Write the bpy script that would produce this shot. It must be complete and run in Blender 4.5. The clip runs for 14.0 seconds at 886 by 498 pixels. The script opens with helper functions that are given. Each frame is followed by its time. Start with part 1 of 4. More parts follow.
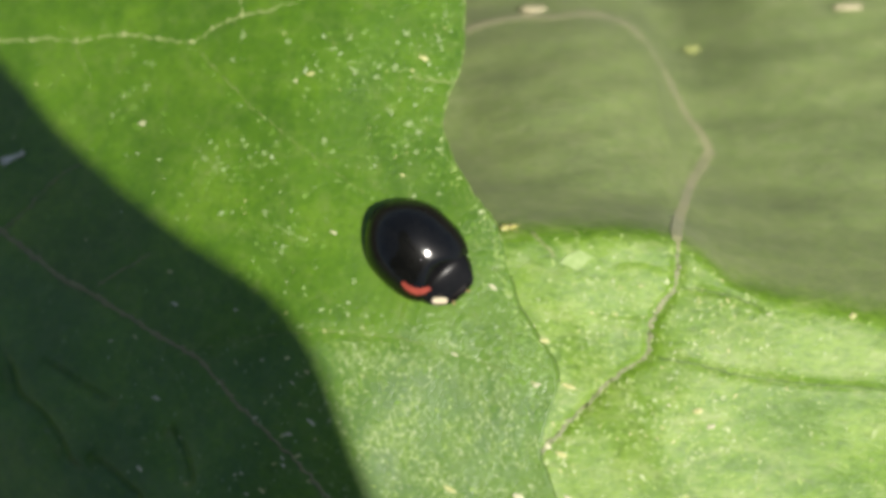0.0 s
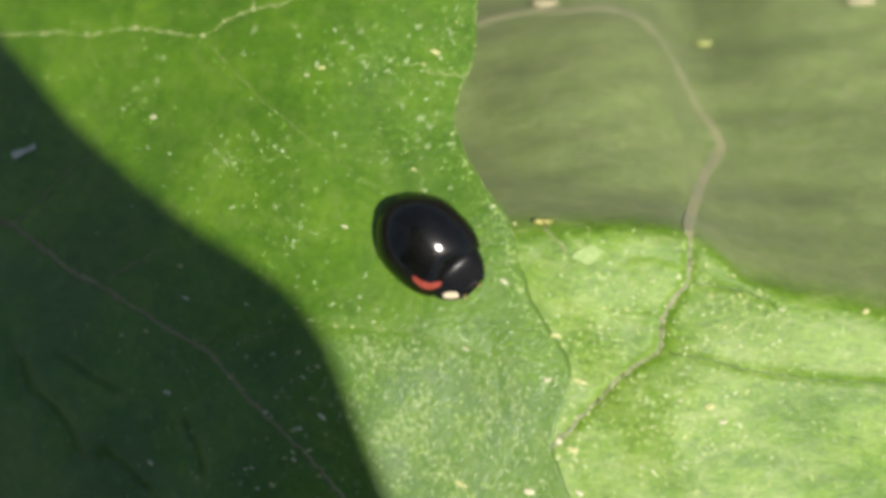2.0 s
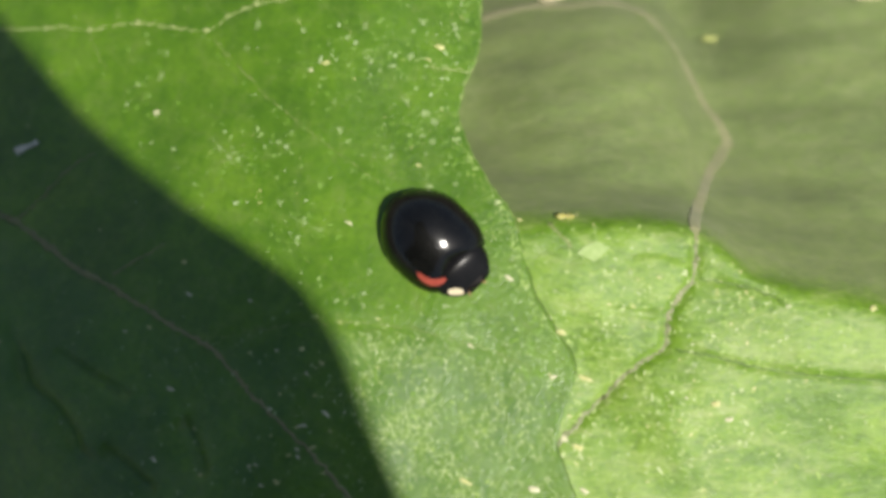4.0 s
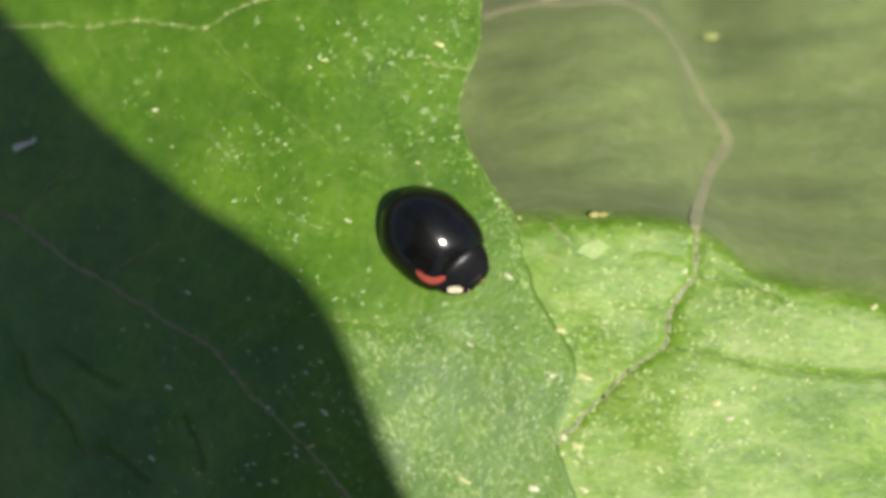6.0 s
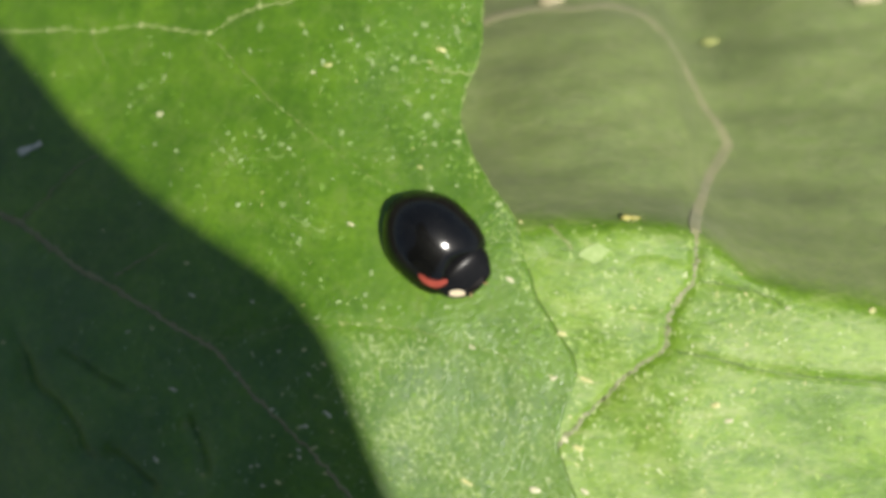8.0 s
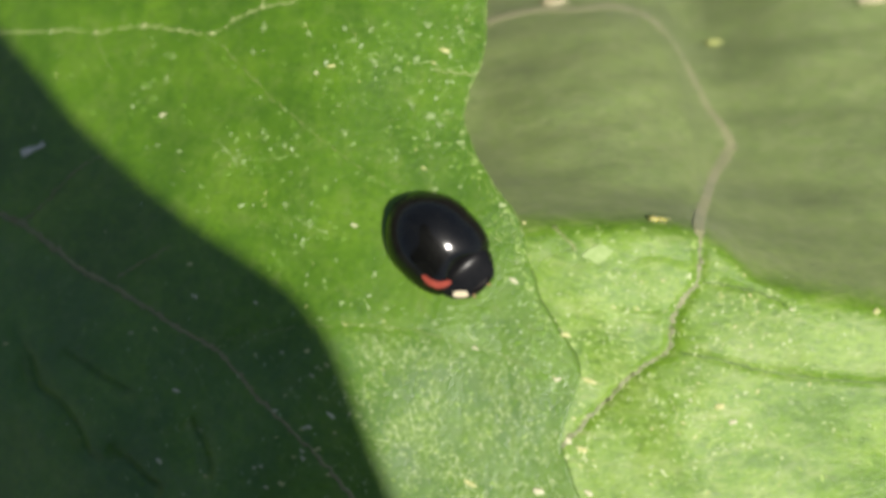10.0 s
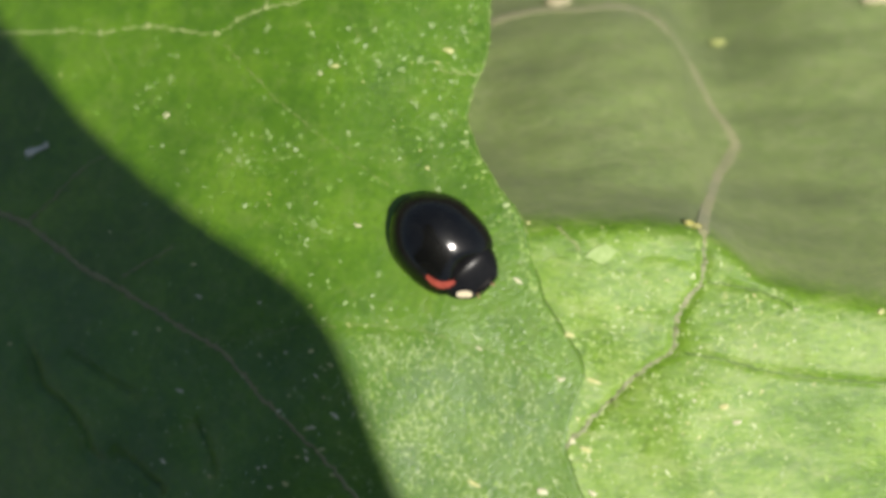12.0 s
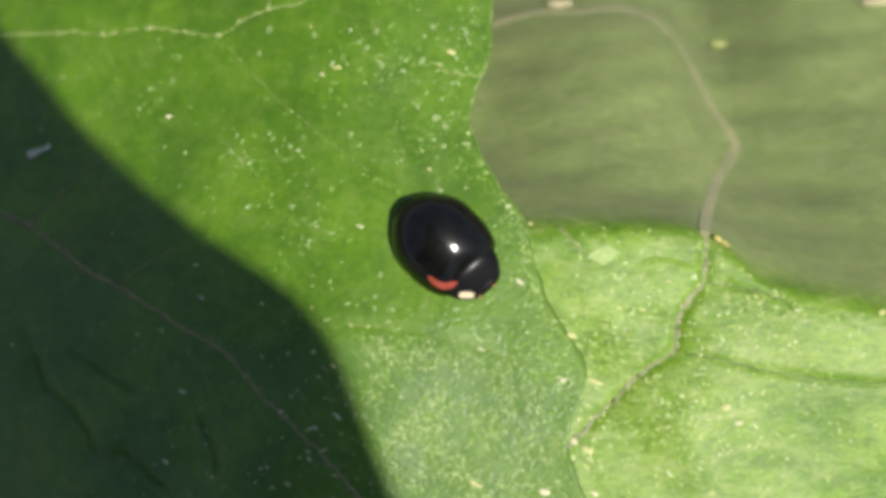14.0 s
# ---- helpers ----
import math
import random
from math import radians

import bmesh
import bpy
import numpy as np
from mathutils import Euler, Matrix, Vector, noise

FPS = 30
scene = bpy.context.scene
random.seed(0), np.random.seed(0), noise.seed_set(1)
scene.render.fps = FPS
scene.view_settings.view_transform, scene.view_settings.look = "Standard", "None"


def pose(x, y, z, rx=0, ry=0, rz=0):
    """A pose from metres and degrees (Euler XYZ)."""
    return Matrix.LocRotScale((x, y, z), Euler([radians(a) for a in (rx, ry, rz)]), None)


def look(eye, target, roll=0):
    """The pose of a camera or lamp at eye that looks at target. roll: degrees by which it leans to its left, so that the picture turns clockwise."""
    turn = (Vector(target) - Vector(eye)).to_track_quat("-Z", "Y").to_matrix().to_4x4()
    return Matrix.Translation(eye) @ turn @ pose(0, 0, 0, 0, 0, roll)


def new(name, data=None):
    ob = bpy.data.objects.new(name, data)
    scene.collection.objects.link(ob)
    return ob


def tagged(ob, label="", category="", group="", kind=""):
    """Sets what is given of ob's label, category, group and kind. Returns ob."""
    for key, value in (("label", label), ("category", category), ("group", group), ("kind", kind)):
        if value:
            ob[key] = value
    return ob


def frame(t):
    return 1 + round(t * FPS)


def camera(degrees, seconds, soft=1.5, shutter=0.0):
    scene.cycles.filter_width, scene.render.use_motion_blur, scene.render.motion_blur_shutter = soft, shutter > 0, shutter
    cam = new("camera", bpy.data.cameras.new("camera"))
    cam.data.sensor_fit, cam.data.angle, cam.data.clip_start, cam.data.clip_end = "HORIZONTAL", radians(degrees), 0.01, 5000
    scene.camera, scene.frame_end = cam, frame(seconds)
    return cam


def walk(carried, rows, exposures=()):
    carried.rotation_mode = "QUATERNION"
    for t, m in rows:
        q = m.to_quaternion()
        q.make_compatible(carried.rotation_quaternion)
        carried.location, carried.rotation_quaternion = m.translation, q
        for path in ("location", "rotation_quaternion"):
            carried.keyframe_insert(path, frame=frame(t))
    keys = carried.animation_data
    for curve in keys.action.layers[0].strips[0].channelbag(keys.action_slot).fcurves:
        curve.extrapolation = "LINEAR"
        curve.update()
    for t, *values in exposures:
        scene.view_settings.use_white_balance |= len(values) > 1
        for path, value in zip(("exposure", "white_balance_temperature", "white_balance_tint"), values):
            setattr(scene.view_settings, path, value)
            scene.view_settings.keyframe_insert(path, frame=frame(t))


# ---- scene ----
SUN_RIGHT, SUN_SOUTH = 18.0, 11.0      # degrees from the zenith, towards +x and -y
MM = 0.001

cam = camera(36, 14.0, soft=4.4)
cam.data.dof.use_dof = True
cam.data.dof.focus_distance = 0.0428
cam.data.dof.aperture_fstop = 52.0
walk(cam, [
    (0.0, pose(-0.000011, -0.003775, 0.043428, 5.318, -0.755, -0.318)),
    (0.5, pose(-0.000100, -0.003834, 0.043566, 5.302, -0.718, -0.284)),
    (1.0, pose(-0.000110, -0.003727, 0.043514, 5.120, -0.671, -0.254)),
    (1.5, pose(-0.000104, -0.003749, 0.043304, 5.105, -0.529, -0.238)),
    (2.0, pose(-0.000069, -0.003746, 0.043323, 5.062, -0.371, -0.191)),
    (2.5, pose(-0.000029, -0.003709, 0.043274, 4.973, -0.175, -0.164)),
    (3.0, pose(-0.000115, -0.003751, 0.043203, 4.980, -0.229, -0.135)),
    (5.5, pose(-0.000064, -0.003684, 0.042942, 4.766, -0.233, -0.140)),
    (6.0, pose(-0.000012, -0.003724, 0.042908, 4.838, -0.137, -0.108)),
    (6.5, pose(-0.000122, -0.003694, 0.042951, 4.838, -0.289, -0.131)),
    (7.0, pose(-0.000159, -0.003697, 0.043098, 4.877, -0.227, -0.088)),
    (7.5, pose(-0.000118, -0.003814, 0.043221, 5.041, -0.155, -0.002)),
    (8.0, pose(-0.000153, -0.003734, 0.043318, 4.958, -0.234, -0.037)),
    (10.5, pose(-0.000217, -0.003745, 0.043226, 5.025, -0.131, -0.028)),
    (11.0, pose(-0.000303, -0.003744, 0.043239, 5.023, -0.189, -0.043)),
    (11.5, pose(-0.000230, -0.003753, 0.043226, 5.035, -0.133, -0.042)),
    (12.0, pose(-0.000172, -0.003762, 0.043213, 5.047, 0.047, -0.028)),
    (12.5, pose(-0.000294, -0.003743, 0.043186, 5.016, -0.148, -0.085)),
    (13.0, pose(-0.000147, -0.003806, 0.043141, 5.108, -0.035, -0.101)),
    (13.5, pose(-0.000156, -0.003807, 0.043238, 5.121, 0.045, -0.051)),
    (14.0, pose(-0.000294, -0.003809, 0.043308, 5.138, -0.025, -0.043)),
])

# ---- light ----
sun_way = Vector((math.tan(radians(SUN_RIGHT)), -math.tan(radians(SUN_SOUTH)), 1.0))
world = bpy.data.worlds.new("sky")
scene.world = world
world.use_nodes = True
sky = world.node_tree.nodes.new("ShaderNodeTexSky")
sky.sky_type = "NISHITA"
sky.sun_disc = False
sky.sun_elevation = math.atan2(1.0, math.hypot(sun_way.x, sun_way.y))
sky.sun_rotation = math.atan2(sun_way.x, sun_way.y)
back = world.node_tree.nodes["Background"]
back.inputs["Strength"].default_value = 0.070
world.node_tree.links.new(sky.outputs[0], back.inputs["Color"])

sun_data = bpy.data.lights.new("sun", "SUN")
sun_data.energy = 4.85
sun_data.angle = radians(0.68)
sun_data.color = (1.0, 0.95, 0.86)
sun = new("sun", sun_data)
sun.matrix_world = look(sun_way, (0, 0, 0))
scene.view_settings.exposure = 0.0


# ---- materials ----
def material(name):
    m = bpy.data.materials.new(name)
    m.use_nodes = True
    return m, m.node_tree.nodes, m.node_tree.links, m.node_tree.nodes["Principled BSDF"]


def mm_coords(nodes, links, stretch=(1, 1, 1), turn=0.0):
    """Object coordinates in millimetres."""
    co = nodes.new("ShaderNodeTexCoord")
    mp = nodes.new("ShaderNodeMapping")
    mp.inputs["Scale"].default_value = [1000 * s for s in stretch]
    mp.inputs["Rotation"].default_value = (0, 0, radians(turn))
    links.new(co.outputs["Object"], mp.inputs["Vector"])
    return mp.outputs["Vector"]


def noise_node(nodes, links, vec, scale, detail=3.0, rough=0.55):
    n = nodes.new("ShaderNodeTexNoise")
    n.inputs["Scale"].default_value = scale
    n.inputs["Detail"].default_value = detail
    n.inputs["Roughness"].default_value = rough
    links.new(vec, n.inputs["Vector"])
    return n.outputs["Fac"]


def ramp(nodes, links, fac, stops):
    r = nodes.new("ShaderNodeValToRGB")
    el = r.color_ramp.elements
    while len(el) < len(stops):
        el.new(0.5)
    for e, (pos, col) in zip(el, stops):
        e.position = pos
        e.color = (*col, 1) if len(col) == 3 else col
    links.new(fac, r.inputs["Fac"])
    return r.outputs["Color"]


def mix(nodes, links, fac, a, b, mode="MIX"):
    n = nodes.new("ShaderNodeMix")
    n.data_type, n.blend_type = "RGBA", mode
    for sock, v in ((n.inputs["Factor"], fac), (n.inputs[6], a), (n.inputs[7], b)):
        if isinstance(v, (int, float)):
            sock.default_value = v
        elif isinstance(v, tuple):
            sock.default_value = (*v, 1)
        else:
            links.new(v, sock)
    return n.outputs[2]


def bump(nodes, links, bsdf, height, strength, distance, normal=None):
    b = nodes.new("ShaderNodeBump")
    b.inputs["Strength"].default_value = strength
    b.inputs["Distance"].default_value = distance
    links.new(height, b.inputs["Height"])
    if normal:
        links.new(normal, b.inputs["Normal"])
    links.new(b.outputs["Normal"], bsdf.inputs["Normal"])
    return b.outputs["Normal"]


def math_node(nodes, links, kind, a, b):
    m = nodes.new("ShaderNodeMath")
    m.operation = kind
    for sock, v in zip(m.inputs, (a, b)):
        if isinstance(v, (int, float)):
            sock.default_value = v
        else:
            links.new(v, sock)
    return m.outputs[0]


# the lines, in mm, beyond which a paler colour is mixed in: midrib and side vein of the upper leaf, crest of the bent
# one
# upper leaf: sky sheen on the lower sector, put into the colour
SKY_SHEEN_A = [(-17.0, 2.2), (-7.6, -3.0), (-3.1, -2.4), (-0.6, -2.7), (1.5, -3.3), (4.6, -4.6)]
# bent leaf: greyer beyond the crest
GREY_B = [(-6.0, 0.9), (6.4, 0.82), (8.0, 0.6), (9.1, -0.07), (10.0, -0.88), (12.5, -1.56), (20.0, -2.6)]


def overlay_mask(nodes, links, line, side, most, least):
    """The paler colour beyond a line, on its lower (-1) or upper (1) side: patchy, and ragged at its rim."""
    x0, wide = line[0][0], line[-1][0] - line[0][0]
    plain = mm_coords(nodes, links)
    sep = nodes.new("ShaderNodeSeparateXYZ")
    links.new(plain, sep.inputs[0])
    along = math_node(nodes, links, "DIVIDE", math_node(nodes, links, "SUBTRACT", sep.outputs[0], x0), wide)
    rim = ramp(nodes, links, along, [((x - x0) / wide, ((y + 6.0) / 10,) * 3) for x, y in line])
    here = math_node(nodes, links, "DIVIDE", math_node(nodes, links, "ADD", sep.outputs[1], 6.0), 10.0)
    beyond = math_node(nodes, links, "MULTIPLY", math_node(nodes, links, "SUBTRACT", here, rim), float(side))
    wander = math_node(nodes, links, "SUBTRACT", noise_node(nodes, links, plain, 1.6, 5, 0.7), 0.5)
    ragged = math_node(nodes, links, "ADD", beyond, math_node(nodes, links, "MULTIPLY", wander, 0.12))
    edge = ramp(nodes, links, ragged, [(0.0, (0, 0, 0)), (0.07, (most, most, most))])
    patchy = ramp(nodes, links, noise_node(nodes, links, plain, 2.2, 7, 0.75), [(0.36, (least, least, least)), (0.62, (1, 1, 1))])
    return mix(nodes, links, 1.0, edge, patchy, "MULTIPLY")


def leaf_material(name, dark, mid, light, vein, rough, glow, cells, grain_bump, stretch=(1, 1, 1), turn=0.0, fuzz=0.0, gloss=0.3, streak=0.55, grains=0.5, overlay=None, wax=0.0):
    """A leaf's skin: blotches, a net of fine veins, pale stomata grain, and some light passing through."""
    m, n, l, bsdf = material(name)
    vec = mm_coords(n, l, stretch, turn)
    big = noise_node(n, l, vec, 0.35, 4)
    fine = noise_node(n, l, vec, 5.0, 5, 0.65)
    dots = noise_node(n, l, vec, 9.0, 3, 0.6)
    base = ramp(n, l, big, [(0.36, dark), (0.51, mid), (0.68, light)])
    base = mix(n, l, streak, base, ramp(n, l, fine, [(0.30, (0.62, 0.66, 0.6)), (0.5, (1, 1, 1)), (0.72, (1.35, 1.25, 1.4))]), "MULTIPLY")
    mottle = noise_node(n, l, vec, 1.9, 4, 0.6)
    base = mix(n, l, 0.8, base, ramp(n, l, mottle, [(0.32, (0.80, 0.86, 0.75)), (0.5, (1, 1, 1)), (0.68, (1.2, 1.13, 1.3))]), "MULTIPLY")
    warp = n.new("ShaderNodeVectorMath")
    warp.operation = "ADD"
    wn = n.new("ShaderNodeTexNoise")
    wn.inputs["Scale"].default_value = 0.9
    l.new(vec, wn.inputs["Vector"])
    l.new(vec, warp.inputs[0])
    l.new(wn.outputs["Color"], warp.inputs[1])
    vor = n.new("ShaderNodeTexVoronoi")
    vor.feature = "DISTANCE_TO_EDGE"
    vor.inputs["Scale"].default_value = cells
    l.new(warp.outputs[0], vor.inputs["Vector"])
    net = ramp(n, l, vor.outputs["Distance"], [(0.0, (1, 1, 1)), (0.07, (0.25, 0.25, 0.25)), (0.2, (0, 0, 0))])
    patch = ramp(n, l, noise_node(n, l, vec, 0.6, 2), [(0.42, (0, 0, 0)), (0.62, (0.32, 0.32, 0.32))])
    netfac = mix(n, l, 1.0, net, patch, "MULTIPLY")
    base = mix(n, l, netfac, base, vein)
    scurf = ramp(n, l, noise_node(n, l, vec, 1.4, 9, 0.8), [(0.53, (0, 0, 0)), (0.68, (0.75, 0.75, 0.75))])
    base = mix(n, l, scurf, base, vein)
    speck = ramp(n, l, dots, [(0.60, (0, 0, 0)), (0.74, (grains, grains, grains))])
    base = mix(n, l, speck, base, vein)
    if overlay:
        base = mix(n, l, overlay_mask(n, l, *overlay[1:]), base, overlay[0])
    l.new(base, bsdf.inputs["Base Color"])
    bsdf.inputs["Roughness"].default_value = rough
    bsdf.inputs["Specular IOR Level"].default_value = gloss
    bsdf.inputs["Coat Weight"].default_value = wax
    bsdf.inputs["Coat Roughness"].default_value = 0.4
    bsdf.inputs["Sheen Weight"].default_value = fuzz
    bsdf.inputs["Sheen Roughness"].default_value = 0.45
    bsdf.inputs["Sheen Tint"].default_value = (1.0, 0.97, 0.85, 1)
    h1 = bump(n, l, bsdf, vor.outputs["Distance"], 0.35, 0.00006)
    h2 = bump(n, l, bsdf, dots, grain_bump, 0.00005, h1)
    bump(n, l, bsdf, fine, grain_bump, 0.0001, h2)
    tr = n.new("ShaderNodeBsdfTranslucent")
    l.new(mix(n, l, 1.0, base, (0.9, 1.0, 0.35), "MULTIPLY"), tr.inputs["Color"])
    mx = n.new("ShaderNodeMixShader")
    mx.inputs[0].default_value = glow
    l.new(bsdf.outputs[0], mx.inputs[1])
    l.new(tr.outputs[0], mx.inputs[2])
    l.new(mx.outputs[0], n["Material Output"].inputs["Surface"])
    return m


def plain_material(name, dark, light, rough, scale=6.0, metal=0.0, coat=0.0, bump_strength=0.2):
    m, n, l, bsdf = material(name)
    vec = mm_coords(n, l)
    f = noise_node(n, l, vec, scale, 4, 0.6)
    l.new(ramp(n, l, f, [(0.3, dark), (0.7, light)]), bsdf.inputs["Base Color"])
    bsdf.inputs["Roughness"].default_value = rough
    bsdf.inputs["Metallic"].default_value = metal
    bsdf.inputs["Coat Weight"].default_value = coat
    if bump_strength:
        bump(n, l, bsdf, f, bump_strength, 0.00003)
    return m


def varied_material(name, stops, rough):
    """Each loose piece takes its own tone."""
    m, n, l, bsdf = material(name)
    geo = n.new("ShaderNodeNewGeometry")
    l.new(ramp(n, l, geo.outputs["Random Per Island"], stops), bsdf.inputs["Base Color"])
    bsdf.inputs["Roughness"].default_value = rough
    bsdf.inputs["Specular IOR Level"].default_value = 0.2
    return m


# the bluish mix below the veins paints reflected sky into the skin
SKIN_A = leaf_material("upper_leaf_skin", (0.086, 0.204, 0.004), (0.115, 0.257, 0.005), (0.155, 0.308, 0.011),
                       (0.19, 0.29, 0.05), 0.36, 0.18, 0.75, 0.34, gloss=0.88, overlay=((0.12, 0.235, 0.125), SKY_SHEEN_A, -1, 0.18, 0.3), wax=0.1)
# mixed towards a flat grey-green on the far side of the crest
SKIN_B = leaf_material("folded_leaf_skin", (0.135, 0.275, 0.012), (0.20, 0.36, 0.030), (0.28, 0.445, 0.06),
                       (0.42, 0.50, 0.18), 0.42, 0.18, 0.6, 0.35, (0.6, 1.3, 1.3), 20, 0.12, 0.5, 0.95, 0.8, overlay=((0.355, 0.345, 0.22), GREY_B, 1, 0.52, 0.75))
SKIN_C = leaf_material("shade_blocker_skin", (0.03, 0.07, 0.012), (0.04, 0.09, 0.015), (0.06, 0.12, 0.02),
                       (0.09, 0.13, 0.05), 0.5, 0.012, 0.3, 0.3)
VEIN_PALE = plain_material("pale_vein", (0.25, 0.33, 0.09), (0.40, 0.46, 0.18), 0.5, 3.0)
VEIN_GREEN = plain_material("green_vein", (0.10, 0.20, 0.015), (0.17, 0.28, 0.04), 0.5, 3.0)
VEIN_SOFT = plain_material("soft_vein", (0.15, 0.24, 0.04), (0.29, 0.33, 0.12), 0.5, 2.5)
VEIN_TAN = plain_material("tan_vein", (0.235, 0.235, 0.10), (0.36, 0.345, 0.155), 0.45, 3.0)
VEIN_BROWN = plain_material("brownish_vein", (0.14, 0.18, 0.055), (0.36, 0.36, 0.20), 0.55, 2.2)
VEIN_PINK = plain_material("pinkish_vein", (0.29, 0.305, 0.14), (0.38, 0.36, 0.19), 0.55, 1.2)
VEIN_PINK.node_tree.nodes["Principled BSDF"].inputs["Sheen Weight"].default_value = 0.12
# for sunken veins, and for the shadow painted along the upper leaf's edge
DARK_VEIN_AND_GAP = plain_material("sunken_vein_and_edge_shadow", (0.075, 0.14, 0.016), (0.12, 0.20, 0.03), 0.6, 4.0)
RIM = plain_material("leaf_rim", (0.12, 0.23, 0.025), (0.30, 0.38, 0.12), 0.5, 4.0)
DUST = varied_material("pale_dust", [(0.0, (0.15, 0.30, 0.03)), (0.55, (0.20, 0.35, 0.06)), (0.85, (0.31, 0.45, 0.15)), (1.0, (0.56, 0.65, 0.40))], 0.6)
DUST_LIGHT = varied_material("whitish_dust", [(0.0, (0.28, 0.42, 0.08)), (0.4, (0.36, 0.50, 0.13)), (0.8, (0.46, 0.57, 0.22)), (1.0, (0.66, 0.72, 0.40))], 0.6)
CRUMB = plain_material("pale_crumb", (0.52, 0.50, 0.27), (0.80, 0.77, 0.53), 0.6, 9.0)
FLAKE_SKIN = plain_material("flake_skin", (0.28, 0.42, 0.10), (0.42, 0.54, 0.20), 0.5, 4.0)
TUFT_SKIN = plain_material("tuft_skin", (0.34, 0.47, 0.16), (0.66, 0.74, 0.44), 0.6, 9.0)
WISP_SKIN = plain_material("wisp_skin", (0.20, 0.34, 0.06), (0.42, 0.53, 0.22), 0.6, 3.0)
POLLEN = plain_material("yellow_pollen", (0.46, 0.47, 0.14), (0.72, 0.70, 0.34), 0.6, 9.0)
POLLEN_DULL = plain_material("dull_yellow_clump", (0.34, 0.38, 0.10), (0.56, 0.56, 0.22), 0.7, 4.0)
CREAM_DULL = plain_material("dull_cream_clump", (0.42, 0.38, 0.22), (0.64, 0.56, 0.36), 0.7, 4.0)
HAIR = varied_material("leaf_hair", [(0.0, (0.075, 0.18, 0.012)), (0.35, (0.15, 0.28, 0.04)), (0.7, (0.27, 0.39, 0.105)), (1.0, (0.64, 0.71, 0.40))], 0.5)
CHITIN = plain_material("black_wing_case", (0.003, 0.003, 0.003), (0.007, 0.007, 0.006), 0.42, 2.0, 0, 0.8, 0.03)
CHITIN_DULL = plain_material("black_shield", (0.004, 0.004, 0.004), (0.009, 0.008, 0.008), 0.45, 4.0, 0, 0.45, 0.05)
for chitin, shine, polish in ((CHITIN, 0.07, 0.12), (CHITIN_DULL, 0.07, 0.32)):
    shell = chitin.node_tree.nodes["Principled BSDF"].inputs
    shell["Specular IOR Level"].default_value = shine
    shell["Coat Roughness"].default_value = polish
HEAD_SKIN = plain_material("dull_black_head", (0.004, 0.003, 0.003), (0.009, 0.007, 0.006), 0.5, 4.0)
HEAD_SKIN.node_tree.nodes["Principled BSDF"].inputs["Specular IOR Level"].default_value = 0.1
RED = plain_material("red_band_skin", (0.34, 0.055, 0.035), (0.47, 0.09, 0.06), 0.35, 5.0)
CREAM = plain_material("cream_skin", (0.70, 0.56, 0.36), (0.88, 0.78, 0.55), 0.45, 5.0)
TAWNY = plain_material("tawny_skin", (0.40, 0.22, 0.10), (0.55, 0.34, 0.18), 0.5, 8.0)
LEG = plain_material("leg_skin", (0.05, 0.04, 0.03), (0.16, 0.13, 0.09), 0.4, 8.0)
LEG_PALE = plain_material("pale_leg_skin", (0.45, 0.42, 0.32), (0.62, 0.58, 0.46), 0.45, 8.0)
HUSK = plain_material("husk_skin", (0.74, 0.70, 0.56), (0.88, 0.84, 0.70), 0.35, 9.0)
MITE = plain_material("pale_yellow_body", (0.47, 0.43, 0.11), (0.64, 0.60, 0.24), 0.45, 9.0)
mite_skin = MITE.node_tree.nodes["Principled BSDF"].inputs
mite_skin["Subsurface Weight"].default_value = 0.8
mite_skin["Subsurface Radius"].default_value = (1.0, 0.9, 0.5)
mite_skin["Subsurface Scale"].default_value = 0.0002
SOIL = plain_material("soil", (0.03, 0.022, 0.014), (0.09, 0.065, 0.04), 0.9, 0.25, 0, 0, 0.8)


# ---- mesh helpers ----
def part(name, bm, mat, parent=None, label="", smooth_faces=True):
    me = bpy.data.meshes.new(name)
    bm.to_mesh(me)
    bm.free()
    if smooth_faces:
        me.polygons.foreach_set("use_smooth", [True] * len(me.polygons))
    me.materials.append(mat)
    ob = new(name, me)
    ob.parent = parent
    if label:
        tagged(ob, label)
    return ob


def smooth(a, b, v):
    t = min(1.0, max(0.0, (v - a) / (b - a)))
    return t * t * (3 - 2 * t)


def curve_at(knots, v):
    """Monotone-in-v lookup of a smooth line through a few (v, w) knots."""
    if v <= knots[0][0]:
        return knots[0][1]
    for i in range(len(knots) - 1):
        (a, fa), (b, fb) = knots[i], knots[i + 1]
        if v <= b:
            t = (v - a) / (b - a)
            fp = knots[max(i - 1, 0)]
            fn = knots[min(i + 2, len(knots) - 1)]
            ma = (fb - fp[1]) / (b - fp[0]) * (b - a)
            mb = (fn[1] - fa) / (fn[0] - a) * (b - a)
            return ((2 * t**3 - 3 * t**2 + 1) * fa + (t**3 - 2 * t**2 + t) * ma
                    + (-2 * t**3 + 3 * t**2) * fb + (t**3 - t**2) * mb)
    return knots[-1][1]


# the crest over which the folded leaf bends down and away, in mm
CREST = [(-6, 0.9), (2.4, 0.75), (4.1, 0.86), (6.4, 0.82), (8.0, 0.6), (9.1, -0.07), (10.0, -0.88),
         (11.1, -1.24), (12.5, -1.56), (14.1, -1.92), (20.0, -2.6)]


# how far the steepest part reaches beyond the crest, in mm
STEEP = [(-6, 4.0), (1.2, 3.35), (2.57, 2.85), (4.09, 2.25), (5.98, 1.8), (7.8, 1.95), (8.85, 2.5), (9.7, 4.1), (10.58, 4.95), (12.15, 5.0), (13.8, 4.5), (15.7, 3.5), (20.0, 2.5)]


